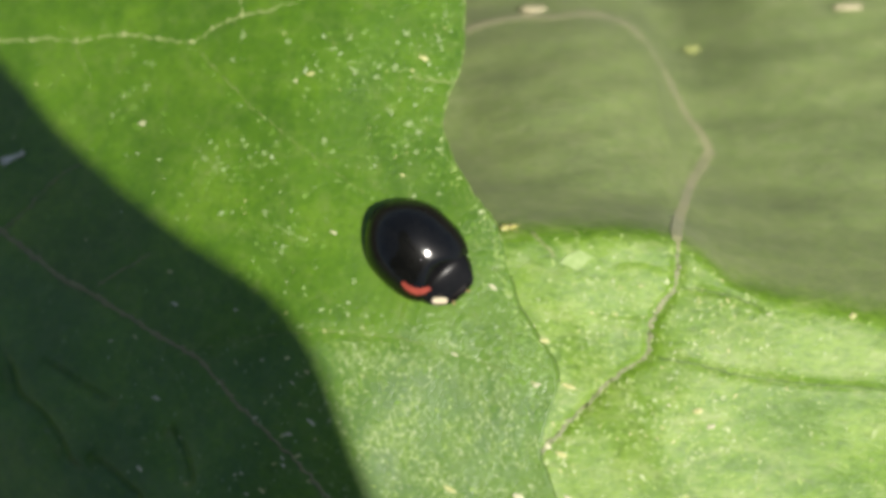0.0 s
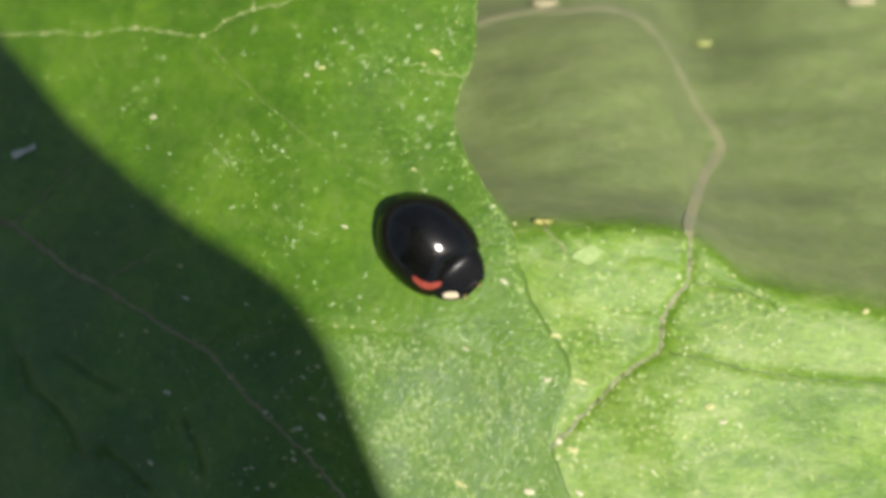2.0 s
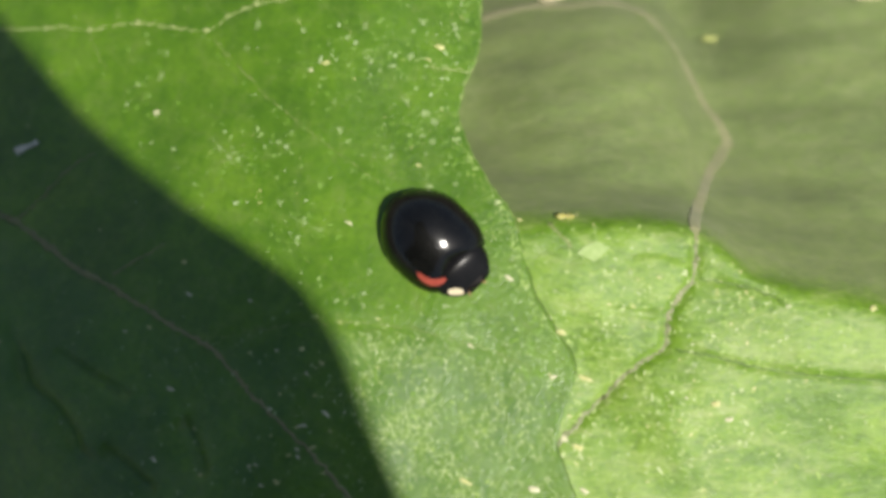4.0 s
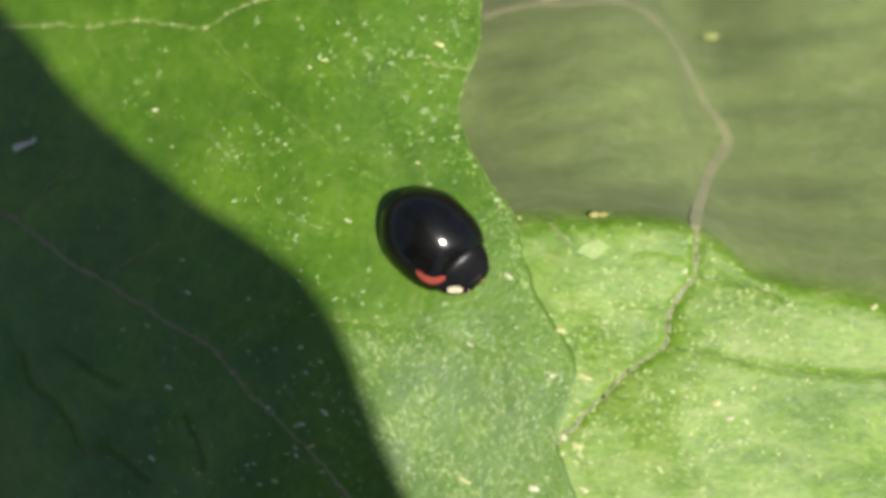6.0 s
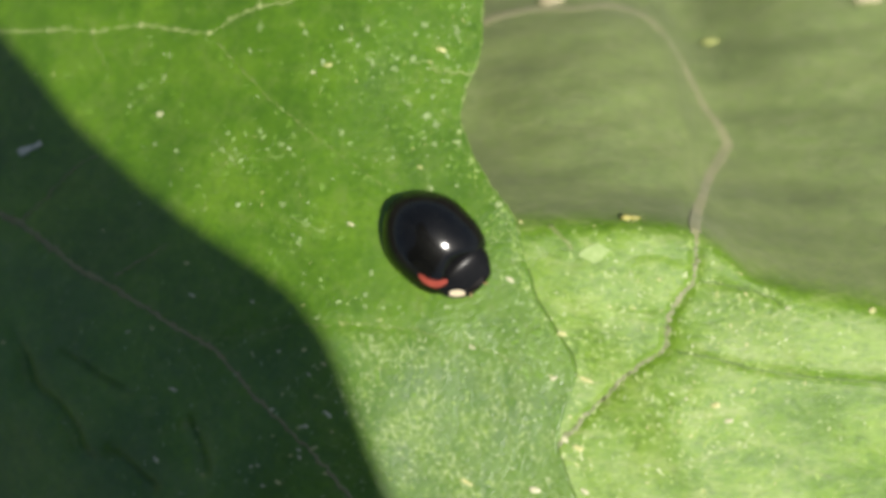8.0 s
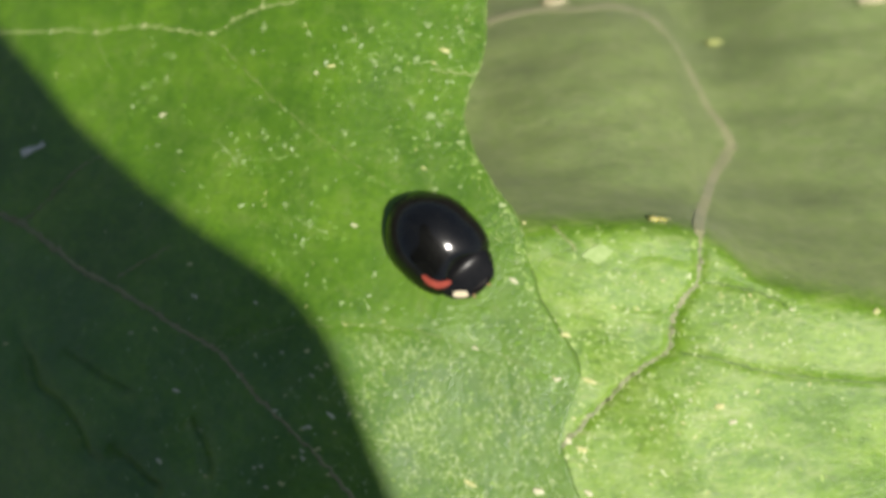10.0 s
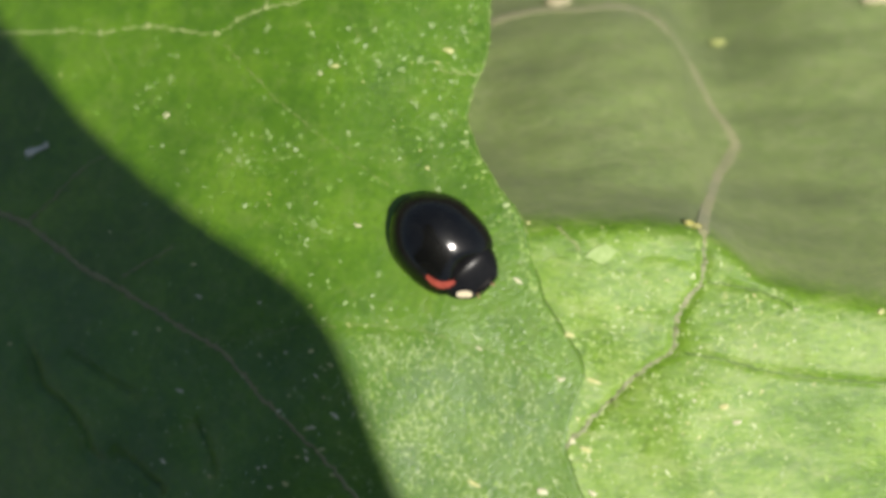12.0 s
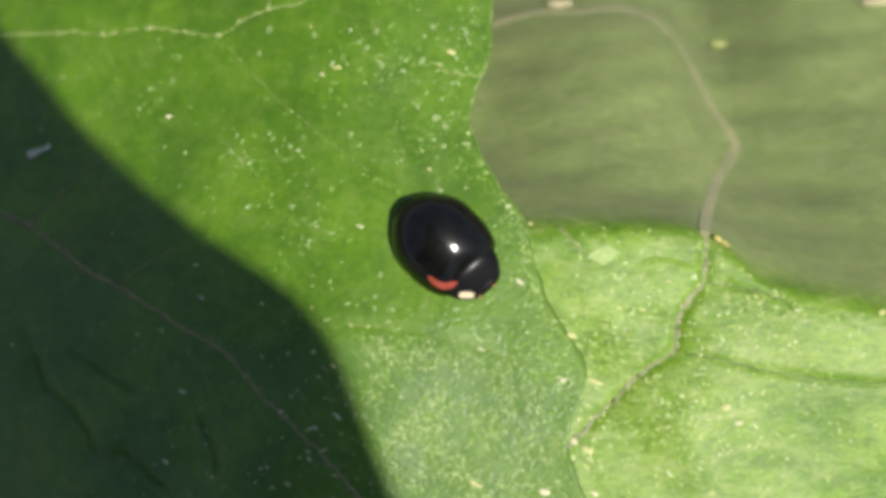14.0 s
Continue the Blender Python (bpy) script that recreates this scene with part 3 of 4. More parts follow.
def build_shade_blocker():
    root = tagged(new("leaf"), "unseen dark green leaf shape added overhead, swaying and casting shade", "leaf", "leaves")
    loop = rounded([(p[0] - CEN_C[0], p[1] - CEN_C[1], 0) for p in OUT_C + OUT_C[:1]], 8)[:-1]
    bm = bmesh.new()
    rings = 14
    layers = []
    for side in (0, 1):
        rows = []
        for i in range(1, rings + 1):
            s = i / rings
            row = []
            for p in loop:
                z = 0.8 * math.sin(0.2 * p.x * s) * (1 - s) - 0.25 * side * (1 - s * 0.8)
                z -= 42 * smooth(10, 52, -0.707 * (p.x + p.y) * s)      # the tip hangs down
                row.append(bm.verts.new((p.x * s * MM, p.y * s * MM, z * MM)))
            rows.append(row)
        mid = bm.verts.new((0, 0, -0.25 * side * MM))
        n = len(loop)
        for k in range(n):
            f = (mid, rows[0][k], rows[0][(k + 1) % n])
            bm.faces.new(f if side == 0 else f[::-1])
            for a, b in zip(rows, rows[1:]):
                q = (a[k], b[k], b[(k + 1) % n], a[(k + 1) % n])
                bm.faces.new(q if side == 0 else q[::-1])
        layers.append(rows[-1])
    for k in range(len(loop)):
        m = (k + 1) % len(loop)
        bm.faces.new((layers[0][k], layers[1][k], layers[1][m], layers[0][m]))
    bmesh.ops.recalc_face_normals(bm, faces=bm.faces)
    part("blade", bm, SKIN_C, root)
    bm = bmesh.new()
    tube(bm, [Vector(p) * MM for p in rounded([(14, 9, -0.2), (5, 3, -0.1), (-6, -5, -0.1), (-16, -12, -0.4)], 10)], 0.5 * MM, 1.2 * MM, 8)
    part("midrib", bm, VEIN_GREEN, root)
    petiole(root, (-15.5, -11.6, -0.5), (-90, -90, GROUND - SHADE_H), (-58, -60, -70), VEIN_GREEN, 1.6)
    return root


shade_blocker = build_shade_blocker()

# ---- beetle ----
BX, BY = 0.58, -0.58
beetle = tagged(new("lady_beetle"), "glossy black lady beetle with red shoulder band and cream patch", "beetle")


def half_width(x):
    """Body half-width along its axis, mm; x = 0 at the shoulders."""
    u = min(1.0, abs(x + 1.40) / (1.76 if x > -1.40 else 1.69))
    return 1.36 * (1 - u ** (3.0 if x > -1.40 else 2.0)) ** (0.30 if x > -1.40 else 0.60)


def back_height(x):
    u = min(1.0, abs(x + 1.50) / (2.05 if x > -1.50 else 1.58))
    return 0.08 + 0.98 * (1 - u ** 2.0) ** 0.72


WIDE = {1: 1.06, -1: 1.09}
FLANK = radians(79)     # how far the dome turns down at its margin


def case_point(x, t, lift, sign=-1):
    """A point of a wing case: t = 0 at the seam, 1 at the margin."""
    q = t * FLANK
    w, h = half_width(x) + lift, back_height(x) + lift
    rise = (math.cos(q) - math.cos(FLANK)) / (1 - math.cos(FLANK))
    return Vector((x, sign * (0.004 + WIDE[sign] * w * math.sin(q) / math.sin(FLANK)), 0.04 + h * rise)) * MM


def case_front(t):
    return -0.20 + 0.40 * smooth(0.0, 0.55, t) - 0.14 * smooth(0.6, 1.0, t)


def wing_case(sign):
    bm = bmesh.new()
    ns, nt = 44, 30
    grid = []
    for i in range(ns + 1):
        s = i / ns
        row = []
        for j in range(nt + 1):
            t = (j / nt) ** 1.6
            x = -3.08 + (case_front(t) + 3.08) * (1 - (1 - s) ** 1.5)
            p = case_point(x, t, 0.0, sign)
            p.z -= 0.26 * MM * smooth(0.74, 1.0, s) ** 1.5 * (1 - smooth(0.3, 0.65, t) * (0.5 if sign > 0 else 1.0))      # rolled down at the front
            row.append(bm.verts.new(p))
        grid.append(row)
    for i in range(ns):
        for j in range(nt):
            f = (grid[i][j], grid[i + 1][j], grid[i + 1][j + 1], grid[i][j + 1])
            bm.faces.new(f if sign > 0 else f[::-1])
    bmesh.ops.recalc_face_normals(bm, faces=bm.faces)
    return bm


for sign in (1, -1):
    case = part("wing_case", wing_case(sign), CHITIN, beetle)
    sol = case.modifiers.new("shell", "SOLIDIFY")
    sol.thickness, sol.offset = 0.04 * MM, -1
    if sign < 0:
        marked_case = case

# body below the wing cases
bm = bmesh.new()
ellipsoid(bm, (-1.3 * MM, 0, 0.30 * MM), (1.75 * MM, 1.15 * MM, 0.27 * MM), seg=24, rings=10)
part("belly", bm, CHITIN_DULL, beetle)

# neck shield and head, turned a little to one side
TURNED = pose(-0.40 * MM, 0, 0, 0, 0, -3)


SHIELD_RIDGE = [(0.0, 0.40), (0.12, 0.50), (0.26, 0.57), (0.38, 0.56), (0.52, 0.46), (0.66, 0.34), (0.82, 0.19), (1.0, 0.02)]


def shield_point(t, s, lift):
    x = -0.10 + 0.36 * t * t + s * (1.40 - 0.56 * t * t) + lift
    w = 1.06 - 0.36 * s ** 2.2 + lift
    q = t * math.pi / 2
    ridge = curve_at(SHIELD_RIDGE, s)
    z = 0.09 + lift + ridge * max(0.0, math.cos(q)) ** (0.85 + 0.35 * s)
    return TURNED @ (Vector((x, w * math.sin(q), z)) * MM)


bm = bmesh.new()
rows = [[bm.verts.new(shield_point(-1 + 2 * j / 30, i / 16, 0.0)) for j in range(31)] for i in range(17)]
for i in range(16):
    for j in range(30):
        bm.faces.new((rows[i][j], rows[i + 1][j], rows[i + 1][j + 1], rows[i][j + 1]))
bmesh.ops.recalc_face_normals(bm, faces=bm.faces)
shield = part("neck_shield", bm, CHITIN_DULL, beetle)
sol = shield.modifiers.new("shell", "SOLIDIFY")
sol.thickness, sol.offset = 0.05 * MM, -1

bm = bmesh.new()
ellipsoid(bm, TURNED @ (Vector((1.02, 0, 0.15)) * MM), (0.25 * MM, 0.52 * MM, 0.11 * MM), pose(0, 0, 0, 0, 0, -14), seg=20, rings=12)
head = part("head", bm, HEAD_SKIN, beetle)
for sign in (1, -1):
    bm = bmesh.new()
    ellipsoid(bm, TURNED @ (Vector((1.12, 0.42 * sign, 0.14)) * MM), (0.08 * MM, 0.08 * MM, 0.07 * MM))
    part("eye", bm, HEAD_SKIN, head)
    bm = bmesh.new()
    tube(bm, [TURNED @ (Vector(p) * MM) for p in rounded([(1.20, 0.24 * sign, 0.18), (1.29, 0.29 * sign, 0.14), (1.33, 0.34 * sign, 0.08)], 5)], 0.02 * MM, 0.035 * MM, 6)
    part("antenna", bm, TAWNY, head, "short tawny antenna")


def strip_on(surface, n_along, n_across):
    """A raised patch that follows a rounded surface, given by surface(a, b), both from 0 to 1."""
    bm = bmesh.new()
    g = [[bm.verts.new(surface(i / n_along, j / n_across)) for j in range(n_across + 1)] for i in range(n_along + 1)]
    for i in range(n_along):
        for j in range(n_across):
            bm.faces.new((g[i][j], g[i + 1][j], g[i + 1][j + 1], g[i][j + 1]))
    bmesh.ops.recalc_face_normals(bm, faces=bm.faces)
    return bm


BAND = rounded([(-0.76, -1.00, 0), (-0.46, -1.00, 0), (-0.21, -0.90, 0), (-0.07, -0.74, 0), (0.03, -0.50, 0)], 6)


def band_point(a, b):
    # along the margin, then inwards along the front edge
    k = min(len(BAND) - 2, int(a * (len(BAND) - 1)))
    p = BAND[k].lerp(BAND[k + 1], a * (len(BAND) - 1) - k)
    way = (BAND[k + 1] - BAND[k]).normalized()
    off = 0.105 * (2 * b - 1) * (1 - abs(2 * a - 1) ** 3) ** 0.6
    x, y = p.x - way.y * off, p.y + way.x * off
    t = math.asin(min(0.985, -y / (WIDE[-1] * half_width(x))) * math.sin(FLANK)) / FLANK
    return case_point(x, t, 0.015)


def patch_point(a, b):
    # a short bar set aslant across the shield's corner
    u, v = 2 * a - 1, 2 * b - 1
    along, down = 0.2 * u * math.sqrt(1 - 0.38 * v * v), 0.112 * v * math.sqrt(1 - 0.38 * u * u)
    side = max(-0.985, (-0.53 + 0.707 * (along - down)) / 0.86)
    return shield_point(math.asin(side) * 2 / math.pi, 0.73 + 0.707 * (along + down) / 1.18, 0.03)


band = part("red_band", strip_on(band_point, 24, 6), RED, marked_case, "curved orange-red shoulder band")
patch = part("cream_patch", strip_on(patch_point, 12, 8), CREAM, shield, "cream patch at the shield's corner")

bm = bmesh.new()
tube(bm, [Vector(p) * MM for p in rounded([(0.32, -0.78, 0.09), (0.60, -0.80, 0.08), (0.86, -0.56, 0.07), (1.0, -0.3, 0.07)], 6)], 0.05 * MM, 0.03 * MM, 7, 0.8, 0.2, 3)
part("mouthpart", bm, TAWNY, head, "reddish tawny mouthpart")

# legs, mostly under the body
for sign in (1, -1):
    for lx, reach, back in (((-0.58, 1.38, 0.02), (-1.2, 1.22, 0.0), (-1.9, 1.02, -0.2)) if sign < 0
                            else ((-0.4, 1.0, 0.05), (-1.2, 1.1, 0.0), (-1.9, 0.95, -0.2))):
        bm = bmesh.new()
        tube(bm, [Vector(p) * MM for p in rounded([(lx, 0.5 * sign, 0.30), (lx + back * 0.5, 0.95 * sign, 0.36),
                                                   (lx + back, reach * sign * 0.92, 0.12), (lx + back * 1.3, reach * sign, 0.03)], 6)],
             0.10 * MM, 0.035 * MM, 7)
        leg = part("leg", bm, LEG, beetle)
        bm = bmesh.new()
        foot = Vector((lx + back * 1.3, reach * sign, 0.03)) * MM
        tube(bm, [foot, foot + Vector((-0.02, 0.12 * sign, 0.0)) * MM, foot + Vector((-0.05, 0.26 * sign, -0.01)) * MM], 0.032 * MM, 0.018 * MM, 6)
        part("foot", bm, LEG_PALE, leg)

slope_x = (height_a(BX + 1, BY) - height_a(BX - 1, BY)) / 2
slope_y = (height_a(BX, BY + 1) - height_a(BX, BY - 1)) / 2
tilt = Vector((0, 0, 1)).rotation_difference(Vector((-slope_x, -slope_y, 1))).to_matrix().to_4x4()
beetle.matrix_world = Matrix.Translation(on_leaf(height_a, BX, BY, 0.0)) @ Matrix.Rotation(radians(3.5), 4, (0.85, -0.53, 0)) @ tilt @ pose(0, 0, 0, 0, 0, -45) @ pose(0, 0, 0.00001, 5, 6, 0)


# ---- tiny yellow insect walking along the crest ----
BUG = 1.25 * MM
mite = tagged(new("tiny_insect"), "tiny pale yellow insect walking along the leaf crest", "insect")
bm = bmesh.new()
ellipsoid(bm, (-0.09 * BUG, 0, 0.075 * BUG), (0.15 * BUG, 0.10 * BUG, 0.075 * BUG))
part("abdomen", bm, MITE, mite)
bm = bmesh.new()
ellipsoid(bm, (0.10 * BUG, 0, 0.075 * BUG), (0.09 * BUG, 0.075 * BUG, 0.06 * BUG))
part("thorax", bm, MITE, mite)
bm = bmesh.new()
ellipsoid(bm, (0.21 * BUG, 0, 0.075 * BUG), (0.05 * BUG, 0.05 * BUG, 0.045 * BUG))
mite_head = part("head", bm, MITE, mite)
for sign in (1, -1):
    bm = bmesh.new()
    tube(bm, [Vector(p) * BUG for p in ((0.24, 0.02 * sign, 0.09), (0.32, 0.07 * sign, 0.11), (0.38, 0.09 * sign, 0.10))], 0.010 * BUG, 0.006 * BUG, 5)
    part("antenna", bm, MITE, mite_head)
    for lx, dx in ((0.14, 0.05), (0.08, 0.0), (0.01, -0.06)):
        bm = bmesh.new()
        tube(bm, [Vector(p) * BUG for p in ((lx, 0.04 * sign, 0.07), (lx + dx * 0.6, 0.11 * sign, 0.09), (lx + dx, 0.16 * sign, 0.01))], 0.014 * BUG, 0.008 * BUG, 5)
        part("leg", bm, MITE, mite)

# ---- dust, flecks and hairs ----
def fleck(bm, p, r, rng, flat=0.5, aim=None):
    way = rng.uniform(0, 6.3) if aim is None else rng.gauss(aim, 0.35)
    turn = Euler((rng.uniform(-0.2, 0.2), rng.uniform(-0.2, 0.2), way)).to_matrix()
    long = rng.uniform(1.2, 3.2)
    top = [bm.verts.new(p + turn @ Vector((math.cos(a) * r * long * rng.uniform(0.45, 1.1), math.sin(a) * r * rng.uniform(0.45, 1.1), r * flat * 0.35)))
           for a in (k * math.pi / 3 for k in range(6))]
    cap = bm.verts.new(p + turn @ Vector((0, 0, r * flat)))
    low = bm.verts.new(p - turn @ Vector((0, 0, r * flat * 0.6)))
    for k in range(6):
        bm.faces.new((top[k], top[(k + 1) % 6], cap))
        bm.faces.new((top[(k + 1) % 6], top[k], low))


def scatter(name, label, height, inside, n, r_lo, r_hi, mat, seed, clusters=(), spread=0.55, box=(-15, 8, -9, 9)):
    rng = random.Random(seed)
    bm = bmesh.new()
    made = 0
    while made < n:
        if clusters and rng.random() < 0.62:
            c = rng.choice(clusters)
            x, y = rng.gauss(c[0], spread), rng.gauss(c[1], spread)
        else:
            x, y = rng.uniform(box[0], box[1]), rng.uniform(box[2], box[3])
        if not inside(x, y):
            continue
        r = r_lo * (r_hi / r_lo) ** (rng.random() ** 1.8)
        fleck(bm, on_leaf(height, x, y, r * 0.05), r * MM, rng, 0.14)
        made += 1
    return tagged(part(name, bm, mat, smooth_faces=False), label, "dust", kind="stuff")


def on_a(x, y):
    return x < right_a(y) - 0.08 and ((x - BX + 0.9) ** 2 + (y - BY - 0.7) ** 2 > 3.0)


def on_b(x, y):
    return x > curve_at(EDGE_A, y) + 0.1 and y < curve_at(CREST, x) - 0.05


CLUSTERS_A = [(-2.53, 6.4), (-3.67, 6.43), (-0.08, 6.36), (0.68, 6.75), (-7.11, 3.17), (-6.7, 2.85), (-4.33, 0.77), (-4.62, 1.06), (-1.58, 6.19), (-0.72, 4.31), (-10.4, 5.95), (-5.35, 3.67), (1.74, 0.95), (2.17, -0.52), (-2.24, -2.67), (0.64, -2.85), (1.09, -2.68), (3.47, -4.01), (-1.5, -3.75), (0.3, 7.75), (-1.74, 3.27)]
scatter("leaf_dust", "pale dust specks scattered over the green leaf", height_a, on_a, 1700, 0.02, 0.06, DUST, 3, CLUSTERS_A + [(right_a(y) - 0.4, y) for y in steps(-2, 8, 4)], 0.65)
scatter("pollen_dust", "yellowish pollen specks over the green leaf", height_a, on_a, 60, 0.02, 0.045, POLLEN, 5, CLUSTERS_A, 0.7)
CLUSTERS_B = [(5.93, -1.39), (8.44, -5.37), (9.17, -5.46), (7.18, -5.37), (4.69, -3.93), (5.04, -2.84), (9.38, -1.39), (10.26, -2.84), (4.49, -6.29)]
scatter("leaf_dust", "pale dust specks on the bent leaf", height_b, on_b, 1700, 0.022, 0.066, DUST_LIGHT, 8, CLUSTERS_B, 1.0, (3, 15, -9, 1))
scatter("pollen_dust", "yellowish pollen specks on the bent leaf", height_b, on_b, 80, 0.022, 0.06, POLLEN, 9, CLUSTERS_B, 0.8, (3, 15, -9, 1))

# flecks stand in for the brighter light on the edge curled sunward
LIT_EDGE_SPOTS = [(3.57, -2.86), (3.82, -3.57), (3.73, -4.27), (3.38, -4.98), (3.19, -5.86), (3.12, -3.92), (2.86, -3.04)]
scatter("edge_flecks", "yellowish flecks added to brighten the green leaf's sunlit lower edge", height_a, on_a, 380, 0.018, 0.055, DUST, 14, LIT_EDGE_SPOTS, 0.42, (1.8, 4, -5, -1.5))
MARGIN_LINE = [(right_a(y) - 0.16, y) for y in steps(-3.2, 4.4, 38)]
scatter("edge_flecks", "whitish scurf along the green leaf's wavy margin", height_a, on_a, 210, 0.018, 0.05, DUST_LIGHT, 15, MARGIN_LINE, 0.13, (0.4, 3.6, -2.5, 4.5))
LOWER_SPOTS = [(-2.3, -3.4), (-1.2, -4.6), (0.2, -5.2), (1.2, -6.3), (-0.8, -6.4), (2.0, -7.4), (0.0, -7.6)]
scatter("leaf_dust", "whitish dust specks on the lower part of the green leaf", height_a, on_a, 230, 0.018, 0.052, DUST_LIGHT, 16, LOWER_SPOTS, 0.9, (-3, 3.2, -8.5, -2.6))
# crumbs: place and half-size, mm
BIG_A = [(-9.85, 5.07, 0.10), (-3.8, 6.4, 0.08), (-4.32, 6.15, 0.06), (-0.02, 6.88, 0.12), (2.19, -0.96, 0.11), (3.8, -2.7, 0.09), (2.88, -7.53, 0.12), (0.79, -7.34, 0.09),
         (0.93, -3.1, 0.06), (-0.39, 6.45, 0.07), (-2.95, 0.91, 0.07), (-0.71, 2.81, 0.06), (3.5, -4.08, 0.09), (2.55, 0.94, 0.06)]
SHADED = [(-6.68, -3.98), (-5.15, -4.59), (-8.28, -1.35), (-11.74, 0.99), (-13.83, 0.6), (-15.17, -2.88), (-10.56, -2.54), (-9.71, -2.42), (-8.84, -4.46), (-6.17, -3.28),
          (-4.49, -5.61), (-5.23, -7.37), (-5.88, -6.85), (-7.71, -7.21), (-9.34, -6.75), (-5.43, -5.92), (-6.2, -1.59), (-8.52, -0.26)]
SHADED_EDGE = [(-3.06, -5.18), (-3.51, -5.77), (-3.65, -5.23), (-4.01, -4.65), (-4.27, -3.97), (-4.43, -3.17), (-4.6, -6.35), (-4.06, -6.29), (-4.54, -6.59), (-4.83, -6.54),
               (-6.12, -6.88), (-5.21, -7.39), (-5.7, -7.49), (-3.7, -7.08), (-5.48, -5.09), (-4.61, -5.67), (-4.35, -5.6), (-3.78, -3.63), (-5.29, -3.22)]
BIG_A += [(x, y, 0.046 + 0.013 * (k % 3)) for k, (x, y) in enumerate(SHADED + SHADED_EDGE)]
BIG_B = [(3.97, -6.07, 0.12), (4.44, -6.36, 0.10), (4.61, -7.72, 0.12), (8.77, -4.96, 0.12), (9.21, -5.45, 0.09), (4.68, -4.15, 0.10), (7.85, -4.76, 0.07), (9.81, -1.41, 0.07),
         (11.09, -1.85, 0.05), (13.87, -1.93, 0.12)]


def big_flecks(spots, height, group, seed):
    rng = random.Random(seed)
    for k, (x, y, r) in enumerate(spots):
        bm = bmesh.new()
        fleck(bm, Vector((0, 0, 0)), r * MM, rng, 0.35, -0.25)
        ob = part("debris_fleck", bm, POLLEN if k % 2 else CRUMB, smooth_faces=False)
        ob.location = on_leaf(height, x, y, r * 0.25)
        tagged(ob, "yellowish crumb lying on the leaf" if k % 2 else "whitish crumb lying on the leaf", "crumb", group)


TUFTS_A = [(-10.64, 6.11), (-9.61, 7.24), (-6.58, 7.12), (-7.44, 3.6), (-7.11, 3.33), (-5.37, 3.71), (-4.64, 7.59), (-2.5, 7.64), (-3.12, 7.25), (-2.41, 6.57), (-2.3, 6.4), (-1.56, 6.25), (-0.98, 6.56),
           (-0.6, 7.79), (0.5, 7.63), (0.59, 7.25), (0.75, 8.48), (-0.56, 4.58), (-0.23, 4.3), (-3.33, 4.08), (-0.56, 3.81), (-0.26, 3.57), (-6.2, 7.9), (-9.75, 6.39), (-1.14, 5.02), (0.51, 3.67), (-3.53, 5.04)]
TUFTS_LOW = [(-0.36, 2.11), (0.47, 2.11), (-2.28, -0.7), (-2.49, -1.76), (-1.89, -1.85), (0.13, -1.81), (-0.36, -2.31), (0.47, -2.31), (0.81, -2.78), (1.5, -2.78), (-2.52, -3.27), (-2.05, -3.24),
             (-1.25, -3.24), (1.68, -3.25), (2.05, -3.02), (2.56, -3.07), (-4.06, -2.15), (0.37, -4.68), (-1.63, -4.54), (0.11, -3.8), (-0.91, -6.75), (-1.53, -5.75), (1.98, -5.23), (2.2, -6.88), (2.29, -0.34), (2.52, -1.71),
             (-4.44, 0.92), (-3.89, 0.7), (-4.69, 0.3), (-5.29, 1.64)]
TUFTS_B = [(8.47, -4.15), (7.05, -5.27), (6.02, -6.58), (8.03, -6.67), (8.12, -3.71), (7.93, -2.79), (8.77, -1.41), (8.14, -1.92), (11.09, -0.79), (11.12, -4.84), (5.91, -4.71), (6.57, -6.88),
           (6.09, -0.74), (4.81, -4.42), (3.96, -2.06), (5.33, -2.78), (11.72, -3.16), (12.92, -6.06), (10.71, -7.15), (9.76, -6.23)]


def hair_tufts(spots, height, mat, label, group, seed, big):
    """Flat star-shaped tufts of pale hairs lying on the leaf."""
    rng = random.Random(seed)
    for x, y in spots:
        bm = bmesh.new()
        size = big * rng.uniform(0.45, 1.0)
        lie, thin = rng.uniform(0, math.pi), rng.uniform(0.2, 0.6)
        hub = bm.verts.new(Vector((0, 0, 0.03 * MM)))
        for k in range(rng.randint(6, 12)):
            a = rng.uniform(0, 6.283)
            r = size * rng.uniform(0.35, 1.0) * (thin + (1 - thin) * abs(math.cos(a - lie)))
            w = rng.uniform(0.007, 0.015)
            mid, bend = 0.45 * r, a + rng.uniform(-0.3, 0.3)
            pts = ((mid * math.cos(a) - w * math.sin(a), mid * math.sin(a) + w * math.cos(a), 0.02),
                   (r * math.cos(bend), r * math.sin(bend), 0.008),
                   (mid * math.cos(a) + w * math.sin(a), mid * math.sin(a) - w * math.cos(a), 0.012))
            vs = [bm.verts.new(on_leaf(height, x + px, y + py, pz) - on_leaf(height, x, y)) for px, py, pz in pts]
            bm.faces.new((hub, vs[2], vs[1]))
            bm.faces.new((hub, vs[1], vs[0]))
        ob = part("hair_tuft", bm, mat)
        ob.location = on_leaf(height, x, y, 0.0)
        tagged(ob, label, "hair tuft", group)


hair_tufts(TUFTS_A, height_a, TUFT_SKIN, "flat pale star-shaped hair tuft on the green leaf", "hair tufts on the upper leaf", 31, 0.36)
hair_tufts(TUFTS_LOW, height_a, TUFT_SKIN, "small pale hair tuft on the green leaf", "hair tufts on the upper leaf", 33, 0.25)
hair_tufts(TUFTS_B, height_b, TUFT_SKIN, "flat pale star-shaped hair tuft on the bent leaf", "hair tufts on the bent leaf", 32, 0.24)
